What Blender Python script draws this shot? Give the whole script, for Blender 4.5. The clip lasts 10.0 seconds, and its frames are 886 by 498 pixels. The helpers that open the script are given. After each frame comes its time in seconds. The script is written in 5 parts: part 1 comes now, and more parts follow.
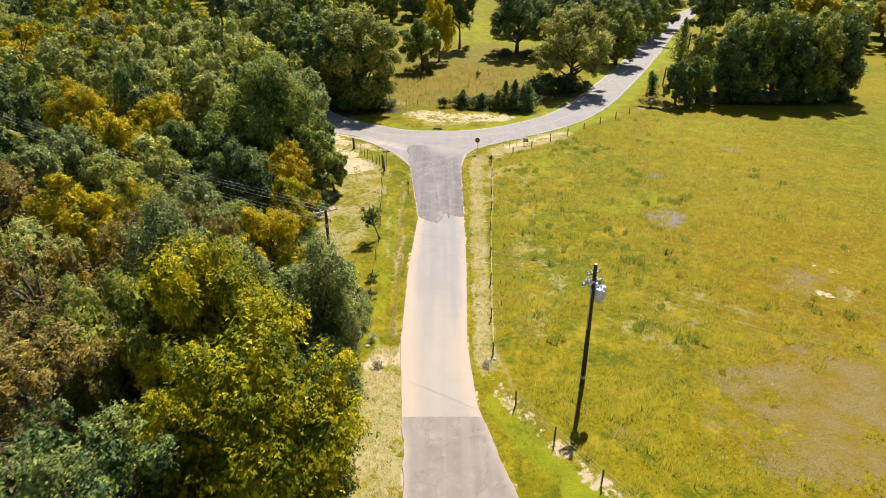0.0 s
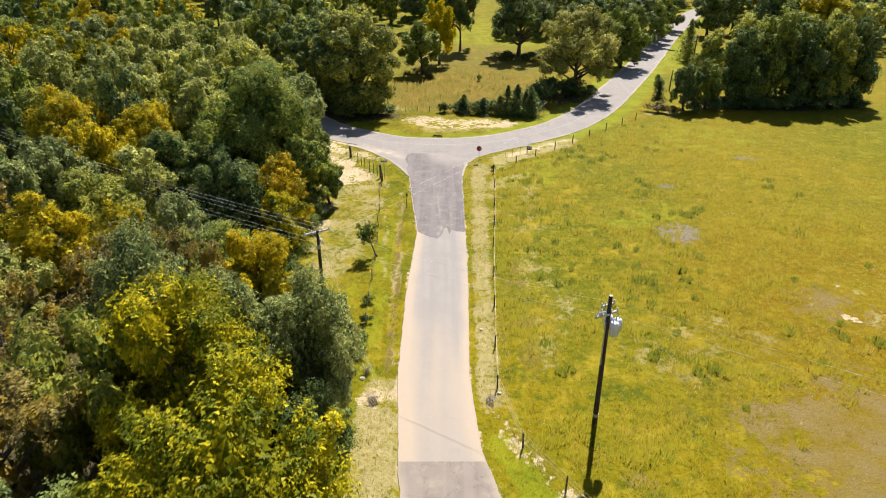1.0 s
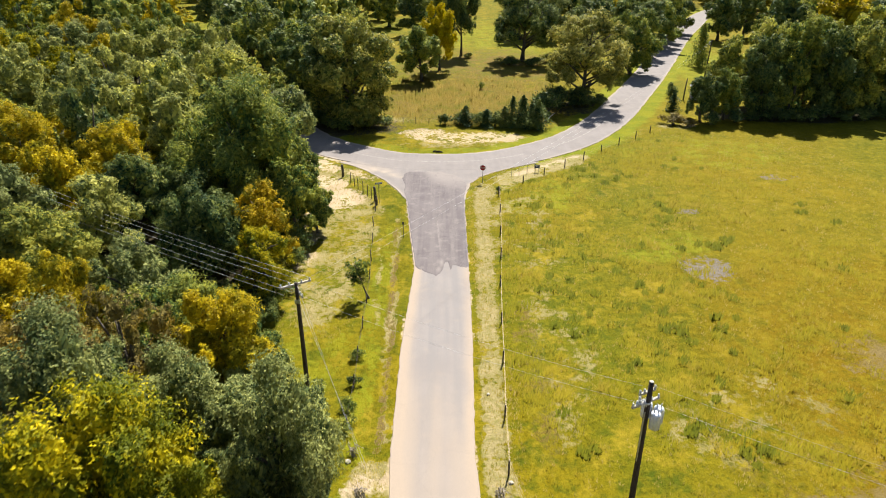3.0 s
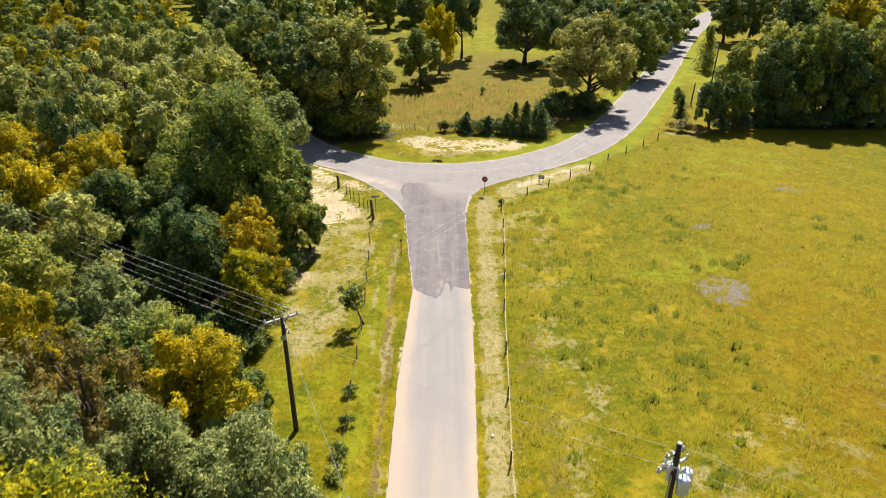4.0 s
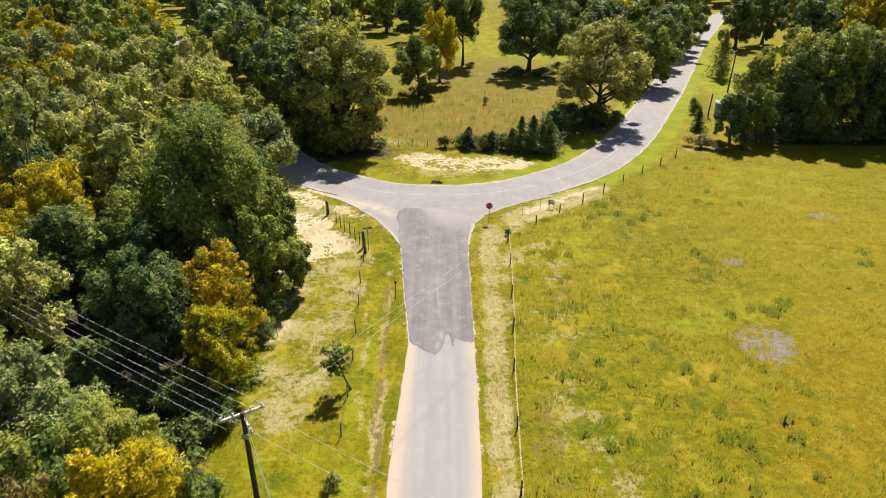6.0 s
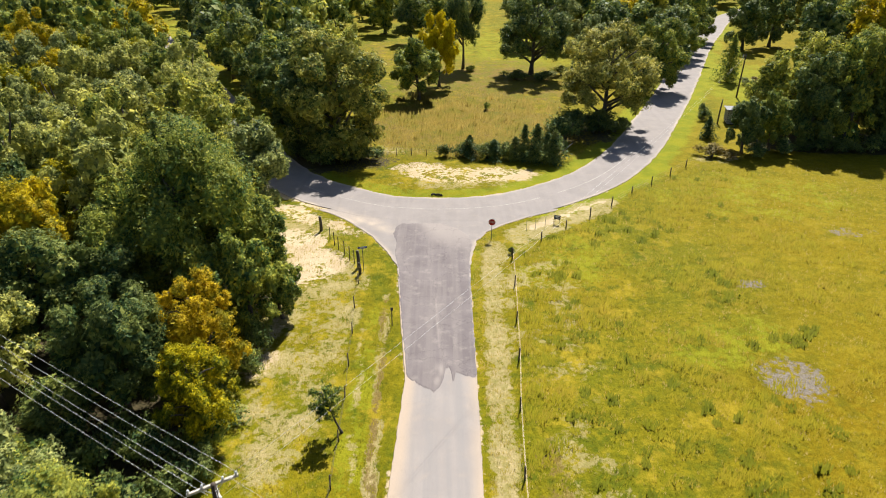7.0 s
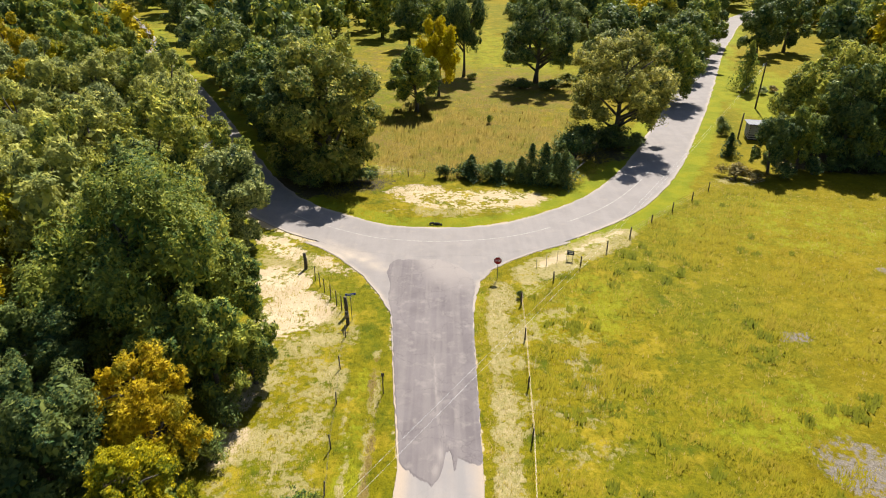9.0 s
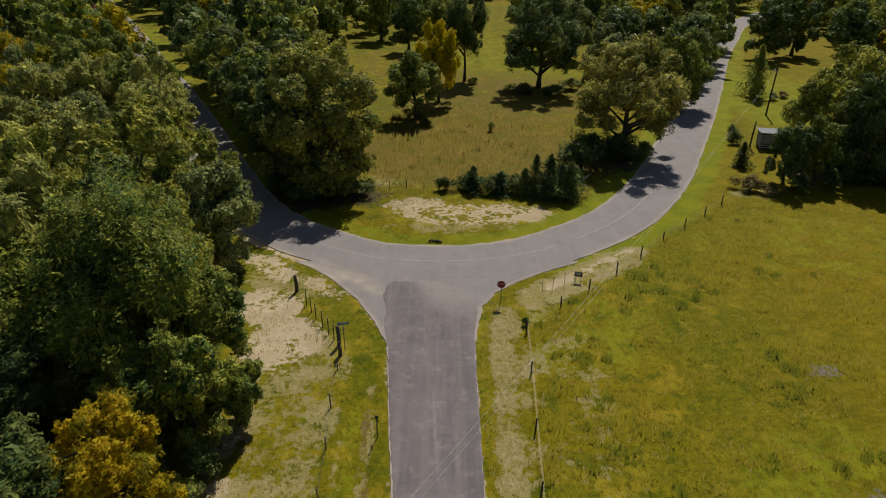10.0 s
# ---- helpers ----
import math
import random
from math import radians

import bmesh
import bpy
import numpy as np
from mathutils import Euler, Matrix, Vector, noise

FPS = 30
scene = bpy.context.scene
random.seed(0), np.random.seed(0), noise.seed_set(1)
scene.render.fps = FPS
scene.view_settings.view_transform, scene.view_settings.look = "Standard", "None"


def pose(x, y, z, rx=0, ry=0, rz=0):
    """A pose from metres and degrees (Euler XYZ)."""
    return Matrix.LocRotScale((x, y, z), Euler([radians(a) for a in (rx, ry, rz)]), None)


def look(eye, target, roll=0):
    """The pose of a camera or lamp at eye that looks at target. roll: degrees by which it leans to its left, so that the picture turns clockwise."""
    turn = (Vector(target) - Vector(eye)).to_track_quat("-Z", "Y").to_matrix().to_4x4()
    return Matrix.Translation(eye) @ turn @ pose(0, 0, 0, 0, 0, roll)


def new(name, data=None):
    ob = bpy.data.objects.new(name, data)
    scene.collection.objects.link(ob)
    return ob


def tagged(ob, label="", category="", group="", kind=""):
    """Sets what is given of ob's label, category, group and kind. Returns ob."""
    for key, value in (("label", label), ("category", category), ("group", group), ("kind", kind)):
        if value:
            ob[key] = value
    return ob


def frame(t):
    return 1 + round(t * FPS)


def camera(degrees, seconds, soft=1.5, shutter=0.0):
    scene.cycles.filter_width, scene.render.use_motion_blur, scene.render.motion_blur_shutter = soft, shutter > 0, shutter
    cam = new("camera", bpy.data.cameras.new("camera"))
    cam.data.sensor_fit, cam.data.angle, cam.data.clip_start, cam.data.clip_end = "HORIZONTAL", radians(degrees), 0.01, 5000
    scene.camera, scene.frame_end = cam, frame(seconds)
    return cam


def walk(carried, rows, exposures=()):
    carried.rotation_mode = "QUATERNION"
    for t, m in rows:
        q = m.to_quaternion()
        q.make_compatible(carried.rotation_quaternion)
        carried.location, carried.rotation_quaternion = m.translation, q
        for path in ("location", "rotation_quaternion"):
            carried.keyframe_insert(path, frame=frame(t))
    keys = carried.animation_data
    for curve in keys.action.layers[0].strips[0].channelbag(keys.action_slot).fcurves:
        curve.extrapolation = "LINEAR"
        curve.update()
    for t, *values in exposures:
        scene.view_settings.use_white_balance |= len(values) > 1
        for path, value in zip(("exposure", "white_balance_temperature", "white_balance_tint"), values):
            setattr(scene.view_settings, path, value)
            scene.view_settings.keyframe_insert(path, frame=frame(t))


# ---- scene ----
cam = camera(68.0, 10.0, soft=1.05, shutter=0.5)
METRES, EYE, TILT, LEAN, TURN = 45.0, 31.5, -26.1, 0.0, 0.0
ROWS = [
    (0.0, 0.0, 0.0, 0.0, -0.0, 0.0, 0.0),
    (0.5, -0.0001, 0.0445, 0.0212, 0.01, -0.01, 0.01),
    (1.0, -0.0003, 0.089, 0.0427, 0.02, -0.01, 0.01),
    (1.5, -0.0004, 0.1338, 0.0641, 0.03, -0.02, 0.01),
    (2.0, -0.0009, 0.1787, 0.085, 0.03, -0.01, 0.01),
    (2.5, -0.0014, 0.2234, 0.1068, 0.02, -0.02, 0.01),
    (4.0, -0.0015, 0.3569, 0.1731, 0.03, -0.06, 0.0),
    (4.5, -0.0017, 0.4022, 0.1949, 0.03, -0.06, -0.0),
    (5.0, -0.0016, 0.4473, 0.217, 0.04, -0.07, 0.0),
    (5.5, -0.0013, 0.4926, 0.2392, 0.05, -0.07, 0.0),
    (7.0, -0.0015, 0.6338, 0.3093, 0.03, -0.11, -0.0),
    (7.5, -0.0016, 0.6795, 0.3323, 0.02, -0.12, -0.01),
    (8.0, -0.0012, 0.7252, 0.3549, 0.02, -0.12, -0.0),
    (8.5, -0.0009, 0.7711, 0.3775, 0.03, -0.12, 0.0),
    (9.0, -0.0013, 0.8169, 0.4008, 0.01, -0.14, -0.01),
    (9.5, -0.0011, 0.8629, 0.4236, 0.01, -0.12, -0.01),
    (10.0, -0.0007, 0.9089, 0.4465, 0.02, -0.12, -0.03),
]
walk(cam, [(t, pose(0, 0, EYE, TILT, LEAN, TURN) @ pose(METRES * x, METRES * y, METRES * z, 90 + pitch, roll, yaw)) for t, x, y, z, yaw, pitch, roll in ROWS],
     [(0.0, 1.17), (9.0, 1.17), (9.25, 0.96), (9.5, 0.66), (9.75, 0.3), (10.0, -0.12)])

# ---- world and sun ----
SUN_ELEV, SUN_AZ = 51.0, 16.0          # azimuth from +y towards +x
world = bpy.data.worlds.new("sky")
scene.world = world
world.use_nodes = True
wn = world.node_tree
sky = wn.nodes.new("ShaderNodeTexSky")
sky.sky_type = "NISHITA"
sky.sun_disc = False
sky.sun_elevation, sky.sun_rotation = radians(SUN_ELEV), radians(SUN_AZ)
wn.links.new(sky.outputs[0], wn.nodes["Background"].inputs[0])
wn.nodes["Background"].inputs[1].default_value = 0.052
sun = new("sun", bpy.data.lights.new("sun", "SUN"))
sun.data.energy, sun.data.angle, sun.data.color = 5.0, radians(0.5), (1.0, 0.95, 0.86)
sx, sy = math.sin(radians(SUN_AZ)), math.cos(radians(SUN_AZ))
sun.matrix_world = look((40 * sx, 40 * sy, 40 * math.tan(radians(SUN_ELEV))), (0, 0, 0))

# ---- materials ----


class Nodes:
    """Short ways to write a node material."""

    def __init__(self, name, rough=0.8, metal=0.0, spec=0.3):
        self.mat = bpy.data.materials.new(name)
        self.mat.use_nodes = True
        self.tree = self.mat.node_tree
        self.bsdf = self.tree.nodes["Principled BSDF"]
        self.put("Roughness", rough), self.put("Metallic", metal), self.put("Specular IOR Level", spec)
        self.coord = self.tree.nodes.new("ShaderNodeTexCoord").outputs["Object"]

    def put(self, socket, value):
        if isinstance(value, bpy.types.NodeSocket):
            self.tree.links.new(value, self.bsdf.inputs[socket])
        else:
            self.bsdf.inputs[socket].default_value = value

    def feed(self, value, socket):
        if isinstance(value, bpy.types.NodeSocket):
            self.tree.links.new(value, socket)
        elif isinstance(value, tuple):
            socket.default_value = (*value[:3], 1) if len(socket.default_value) == 4 else value
        else:
            socket.default_value = value

    def stretch(self, scale):
        n = self.tree.nodes.new("ShaderNodeMapping")
        self.tree.links.new(self.coord, n.inputs[0])
        n.inputs["Scale"].default_value = scale
        return n.outputs[0]

    def noise(self, scale, detail=3.0, rough=0.55, vector=None, lo=0.3, hi=0.7):
        n = self.tree.nodes.new("ShaderNodeTexNoise")
        n.inputs["Scale"].default_value, n.inputs["Detail"].default_value, n.inputs["Roughness"].default_value = scale, detail, rough
        self.tree.links.new(vector or self.coord, n.inputs["Vector"])
        return self.span(n.outputs["Fac"], lo, hi)

    def span(self, value, lo, hi, a=0.0, b=1.0):
        n = self.tree.nodes.new("ShaderNodeMapRange")
        n.interpolation_type = "SMOOTHSTEP"
        self.feed(value, n.inputs[0])
        for i, v in enumerate((lo, hi, a, b)):
            n.inputs[1 + i].default_value = v
        return n.outputs[0]

    def mix(self, fac, a, b, mode="MIX"):
        n = self.tree.nodes.new("ShaderNodeMix")
        n.data_type, n.blend_type = "RGBA", mode
        self.feed(fac, n.inputs[0]), self.feed(a, n.inputs[6]), self.feed(b, n.inputs[7])
        return n.outputs[2]

    def calc(self, op, a, b=0.0):
        n = self.tree.nodes.new("ShaderNodeMath")
        n.operation = op
        self.feed(a, n.inputs[0]), self.feed(b, n.inputs[1])
        return n.outputs[0]

    def attr(self, name):
        n = self.tree.nodes.new("ShaderNodeAttribute")
        n.attribute_name = name
        return n.outputs["Fac"]

    def island(self):
        return self.tree.nodes.new("ShaderNodeNewGeometry").outputs["Random Per Island"]

    def place(self):
        return self.tree.nodes.new("ShaderNodeNewGeometry").outputs["Position"]

    def chance(self):
        return self.tree.nodes.new("ShaderNodeObjectInfo").outputs["Random"]

    def bump(self, height, strength=0.4, distance=0.02):
        n = self.tree.nodes.new("ShaderNodeBump")
        n.inputs["Strength"].default_value, n.inputs["Distance"].default_value = strength, distance
        self.tree.links.new(height, n.inputs["Height"])
        self.put("Normal", n.outputs[0])


def plain(name, a, b, scale=6.0, rough=0.8, metal=0.0, relief=0.3, grain=None):
    m = Nodes(name, rough, metal)
    n1, n2 = m.noise(scale, 4.0, vector=m.stretch(grain) if grain else None), m.noise(scale * 9, 2.0)
    c = m.mix(n1, a, b)
    m.put("Base Color", m.mix(m.calc("MULTIPLY", n2, 0.35), c, tuple(v * 0.55 for v in a)))
    m.bump(n2, relief, 0.01)
    return m.mat


def foliage(name, dark, mid, lit, glow=0.35, other=None):
    """Leaves: several tones, card by card and clump by clump, with light shining through."""
    m = Nodes(name, 0.5, 0.0, 0.06)
    r, where = m.island(), m.place()
    c = m.mix(m.span(r, 0.1, 0.5), dark, mid)
    c = m.mix(m.span(r, 0.55, 0.9), c, lit)
    patch = m.noise(0.45, 2.0, vector=where, lo=0.38, hi=0.66)
    c = m.mix(m.calc("MULTIPLY", patch, 0.45), c, lit)
    c = m.mix(m.calc("MULTIPLY", m.noise(0.16, 2.0, vector=where, lo=0.4, hi=0.65), 0.4), c, dark)
    c = m.mix(m.calc("MULTIPLY", m.chance(), 0.3), c, tuple(v * 0.6 for v in mid))
    if other:
        c = m.mix(m.calc("MULTIPLY", m.noise(0.55, 3.0, vector=where, lo=0.49, hi=0.60), 0.75), c, m.mix(r, tuple(v * 0.5 for v in other), other))
    m.put("Base Color", c)
    tr = m.tree.nodes.new("ShaderNodeBsdfTranslucent")
    m.tree.links.new(c, tr.inputs[0])
    mx = m.tree.nodes.new("ShaderNodeMixShader")
    mx.inputs[0].default_value = glow
    m.tree.links.new(m.bsdf.outputs[0], mx.inputs[1])
    m.tree.links.new(tr.outputs[0], mx.inputs[2])
    m.tree.links.new(mx.outputs[0], m.tree.nodes["Material Output"].inputs["Surface"])
    return m.mat


LEAF = {
    "green": foliage("leaves_green", (0.028, 0.064, 0.024), (0.138, 0.222, 0.052), (0.520, 0.490, 0.066), 0.36),
    "olive": foliage("leaves_olive", (0.038, 0.070, 0.024), (0.235, 0.295, 0.060), (0.680, 0.600, 0.092), 0.40),
    "pale": foliage("leaves_pale_olive", (0.050, 0.082, 0.034), (0.310, 0.350, 0.095), (0.740, 0.680, 0.160), 0.40),
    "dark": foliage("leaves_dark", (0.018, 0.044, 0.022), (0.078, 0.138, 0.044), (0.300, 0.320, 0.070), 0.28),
    "grey": foliage("leaves_grey_green", (0.038, 0.070, 0.032), (0.180, 0.228, 0.076), (0.480, 0.480, 0.145), 0.32),
    "lime": foliage("leaves_yellow_green", (0.056, 0.084, 0.008), (0.260, 0.265, 0.010), (0.760, 0.600, 0.014), 0.38, (0.080, 0.130, 0.014)),
    "gold": foliage("leaves_gold", (0.19, 0.150, 0.008), (0.540, 0.415, 0.012), (0.770, 0.600, 0.022), 0.40, (0.147, 0.168, 0.015)),
    "yellow": foliage("leaves_pure_yellow", (0.26, 0.20, 0.003), (0.580, 0.460, 0.005), (0.760, 0.620, 0.009), 0.42),
    "rust": foliage("leaves_brown", (0.062, 0.056, 0.022), (0.205, 0.168, 0.050), (0.400, 0.315, 0.094), 0.30, (0.34, 0.22, 0.014)),
    "tawny": foliage("leaves_tawny_oak", (0.050, 0.072, 0.022), (0.255, 0.275, 0.064), (0.680, 0.580, 0.120), 0.36),
    "oak": foliage("leaves_oak", (0.030, 0.058, 0.018), (0.155, 0.205, 0.042), (0.540, 0.470, 0.085), 0.30),
    "amber": foliage("leaves_amber", (0.19, 0.138, 0.008), (0.530, 0.380, 0.012), (0.750, 0.550, 0.022), 0.40, (0.13, 0.15, 0.012)),
    "cedar": foliage("needles_cedar", (0.020, 0.044, 0.018), (0.050, 0.087, 0.026), (0.110, 0.155, 0.040), 0.16),
}
BARK = plain("bark", (0.060, 0.050, 0.040), (0.135, 0.115, 0.095), 3.0, 0.9, 0.0, 0.8, (4, 4, 0.6))
POST = plain("weathered_post", (0.06, 0.05, 0.04), (0.14, 0.12, 0.095), 5.0, 0.9, 0.0, 0.6, (5, 5, 0.6))
CREOSOTE = plain("creosoted_pole", (0.035, 0.026, 0.020), (0.09, 0.07, 0.055), 4.0, 0.85, 0.0, 0.6, (6, 6, 0.4))
STEEL = plain("galvanised_steel", (0.42, 0.43, 0.44), (0.55, 0.56, 0.57), 8.0, 0.45, 0.8, 0.1)
ZINC_POST = plain("painted_steel_post", (0.10, 0.11, 0.09), (0.18, 0.19, 0.17), 8.0, 0.6, 0.4, 0.1)
TANK = plain("transformer_paint", (0.62, 0.66, 0.74), (0.74, 0.78, 0.86), 6.0, 0.35, 0.3, 0.1)
ARM_WOOD = plain("bleached_crossarm", (0.42, 0.38, 0.32), (0.58, 0.54, 0.47), 5.0, 0.8, 0.0, 0.4, (1, 8, 8))
PORCELAIN = plain("porcelain", (0.55, 0.56, 0.57), (0.68, 0.69, 0.70), 8.0, 0.2, 0.0, 0.05)
WIRE = plain("aluminium_wire", (0.45, 0.45, 0.46), (0.55, 0.55, 0.55), 8.0, 0.6, 0.3, 0.05)
BARBED = plain("rusty_wire", (0.22, 0.17, 0.12), (0.34, 0.27, 0.19), 8.0, 0.6, 0.5, 0.1)
SIGN_RED = plain("sign_red", (0.32, 0.012, 0.018), (0.40, 0.02, 0.025), 8.0, 0.45, 0.0, 0.03)
SIGN_WHITE = plain("sign_white", (0.72, 0.72, 0.72), (0.80, 0.80, 0.80), 8.0, 0.5, 0.0, 0.03)
SIGN_BLUE = plain("sign_blue", (0.015, 0.04, 0.30), (0.02, 0.06, 0.40), 8.0, 0.45, 0.0, 0.03)
SIGN_DARK = plain("sign_dark", (0.03, 0.03, 0.05), (0.06, 0.06, 0.09), 8.0, 0.5, 0.0, 0.03)
RUBBER = plain("black_rubber", (0.012, 0.012, 0.012), (0.03, 0.028, 0.026), 12.0, 0.8, 0.0, 0.5)
ROOF_METAL = plain("roof_metal", (0.14, 0.145, 0.16), (0.21, 0.215, 0.235), 1.5, 0.75, 0.1, 0.1, (1, 6, 1))
SHED_BOARD = plain("shed_boards", (0.38, 0.38, 0.38), (0.58, 0.57, 0.55), 2.0, 0.8, 0.0, 0.3, (1, 1, 8))
SHED_DARK = plain("shed_gap", (0.02, 0.02, 0.022), (0.04, 0.04, 0.042), 4.0, 0.9)
BRICK = plain("brick_red", (0.22, 0.09, 0.06), (0.32, 0.14, 0.09), 4.0, 0.85)
STONE = plain("stone_tan", (0.42, 0.37, 0.29), (0.58, 0.52, 0.42), 4.0, 0.9, 0.0, 0.6)
DRIFT = plain("dead_wood", (0.22, 0.18, 0.14), (0.40, 0.35, 0.29), 5.0, 0.9, 0.0, 0.6)


def asphalt(name, a, b, dust, worn, patchy=0.5, blotch=0.5, cracked=0.35):
    """Paving: aggregate grain, wheel-worn streaks along the lane, blown dust, fine cracks."""
    m = Nodes(name, 0.88, 0.0, 0.25)
    big, grain = m.noise(0.35, 4.0, lo=0.35, hi=0.65), m.noise(26.0, 3.0)
    lane = m.noise(1.0, 3.0, vector=m.stretch((1.3, 0.045, 1.0)), lo=0.38, hi=0.66)
    c = m.mix(big, a, b)
    c = m.mix(m.calc("MULTIPLY", lane, patchy), c, worn)
    c = m.mix(m.calc("MULTIPLY", m.noise(0.9, 5.0, 0.65, lo=0.5, hi=0.74), blotch), c, dust)
    c = m.mix(m.span(m.attr("edge"), 0.0, 1.0), c, dust)
    v = m.tree.nodes.new("ShaderNodeTexVoronoi")
    v.feature = "DISTANCE_TO_EDGE"
    v.inputs["Scale"].default_value = 0.34
    wob = m.tree.nodes.new("ShaderNodeTexNoise")
    wob.inputs["Scale"].default_value, wob.inputs["Detail"].default_value = 1.2, 4.0
    m.tree.links.new(m.coord, wob.inputs["Vector"])
    add = m.tree.nodes.new("ShaderNodeVectorMath")
    m.tree.links.new(m.coord, add.inputs[0]), m.tree.links.new(wob.outputs["Color"], add.inputs[1])
    m.tree.links.new(add.outputs[0], v.inputs["Vector"])
    crack = m.calc("MULTIPLY", m.span(v.outputs["Distance"], 0.0, 0.012, 1.0, 0.0), cracked)
    c = m.mix(crack, c, tuple(x * 0.45 for x in a))
    c = m.mix(m.calc("MULTIPLY", grain, 0.22), c, tuple(x * 0.6 for x in a))
    m.put("Base Color", c)
    m.bump(grain, 0.35, 0.01)
    return m.mat


ROAD_GREY = asphalt("asphalt_grey", (0.188, 0.168, 0.160), (0.216, 0.193, 0.183), (0.370, 0.308, 0.246), (0.236, 0.212, 0.203), 0.35, 0.18, 0.12)
ROAD_TAN = asphalt("chip_seal_tan", (0.222, 0.199, 0.189), (0.242, 0.218, 0.206), (0.338, 0.270, 0.208), (0.202, 0.188, 0.184), 0.8, 0.2, 0.1)
ROAD_OLD = asphalt("asphalt_old", (0.168, 0.140, 0.123), (0.200, 0.168, 0.148), (0.31, 0.254, 0.200), (0.235, 0.199, 0.175))
ROAD_PATCH = asphalt("asphalt_patch", (0.114, 0.097, 0.100), (0.145, 0.125, 0.127), (0.257, 0.226, 0.208), (0.181, 0.158, 0.152), 0.6)
ROAD_LINE = plain("worn_paint", (0.23, 0.21, 0.195), (0.34, 0.315, 0.29), 1.6, 0.8)


def pasture_tone(m, where):
    """The grass colour over the place: golden towards the east, greener by the road, straw flecks, darker weedy spots."""
    broad, mid = m.noise(0.032, 3.0, 0.5, vector=where, lo=0.36, hi=0.64), m.noise(0.16, 5.0, 0.6, vector=where, lo=0.34, hi=0.68)
    axes = m.tree.nodes.new("ShaderNodeSeparateXYZ")
    m.tree.links.new(where, axes.inputs[0])
    g = m.mix(broad, (0.092, 0.104, 0.002), (0.168, 0.128, 0.0008))
    g = m.mix(m.calc("MULTIPLY", m.span(axes.outputs[0], 10.0, 32.0), m.span(axes.outputs[1], 52.0, 90.0, 1.0, 0.15)), g, (0.156, 0.092, 0.0004))
    g = m.mix(m.calc("MULTIPLY", mid, 0.5), g, (0.180, 0.146, 0.004))
    west = m.span(axes.outputs[0], 14.0, 32.0, 1.0, 0.4)
    g = m.mix(m.calc("MULTIPLY", m.noise(0.42, 5.0, 0.65, vector=where, lo=0.47, hi=0.68), m.calc("MULTIPLY", west, 0.95)), g, (0.058, 0.078, 0.002))
    g = m.mix(m.calc("MULTIPLY", m.noise(1.1, 5.0, 0.65, vector=where, lo=0.46, hi=0.68), 0.6), g, (0.222, 0.178, 0.006))
    g = m.mix(m.calc("MULTIPLY", m.noise(2.3, 4.0, 0.65, vector=where, lo=0.48, hi=0.70), m.calc("ADD", m.calc("MULTIPLY", west, 0.45), 0.25)), g, (0.052, 0.062, 0.002))
    return m.mix(m.calc("MULTIPLY", m.noise(0.27, 6.0, 0.72, vector=where, lo=0.50, hi=0.68), m.calc("MULTIPLY", west, 0.9)), g, (0.285, 0.212, 0.014))


def soil():
    """The ground: short yellow-green grass, with straw, sand, lush verge and gravel where their attributes say."""
    m = Nodes("meadow_ground", 0.95, 0.0, 0.1)
    mid, fine, hair = m.noise(0.30, 5.0, 0.6, lo=0.34, hi=0.68), m.noise(1.7, 5.0, 0.65), m.noise(7.0, 4.0, 0.7)
    g = pasture_tone(m, m.place())

    def over(base, name, colour, reach=0.45):
        a = m.attr(name)
        some = m.calc("MULTIPLY", m.span(a, 0.04, 0.35), reach)
        wide = m.calc("ADD", a, m.calc("MULTIPLY", m.calc("SUBTRACT", fine, 0.5), some))
        wide = m.calc("ADD", wide, m.calc("MULTIPLY", m.calc("SUBTRACT", mid, 0.5), some))
        return m.mix(m.span(wide, 0.35, 0.75), base, colour)

    g = over(g, "lush", m.mix(mid, (0.133, 0.154, 0.0056), (0.196, 0.189, 0.007)))
    g = over(g, "straw", m.mix(fine, (0.335, 0.268, 0.135), (0.205, 0.180, 0.055)), 0.75)
    g = over(g, "brown", m.mix(m.noise(0.22, 5.0, 0.65, lo=0.42, hi=0.60), m.mix(fine, (0.178, 0.122, 0.030), (0.122, 0.088, 0.016)), m.mix(fine, (0.150, 0.130, 0.016), (0.098, 0.092, 0.010))))
    g = over(g, "bare", m.mix(mid, m.mix(fine, (0.172, 0.118, 0.024), (0.142, 0.098, 0.010)), m.mix(hair, (0.182, 0.134, 0.052), (0.146, 0.106, 0.034))), 0.8)
    # Dark leaf-strewn soil, with the shade under the trees put into its colour.
    g = over(g, "shade_litter", m.mix(fine, (0.072, 0.054, 0.030), (0.046, 0.042, 0.018)))
    g = over(g, "gravel", m.mix(hair, (0.20, 0.170, 0.148), (0.125, 0.108, 0.080)), 0.7)
    g = over(g, "sand", m.mix(mid, (0.475, 0.385, 0.26), (0.37, 0.288, 0.175)), 0.75)
    g = m.mix(m.calc("MULTIPLY", hair, 0.26), g, m.mix(0.5, g, (0.014, 0.0154, 0.0028)))
    m.put("Base Color", g)
    m.bump(m.calc("ADD", fine, hair), 0.5, 0.06)
    return m.mat


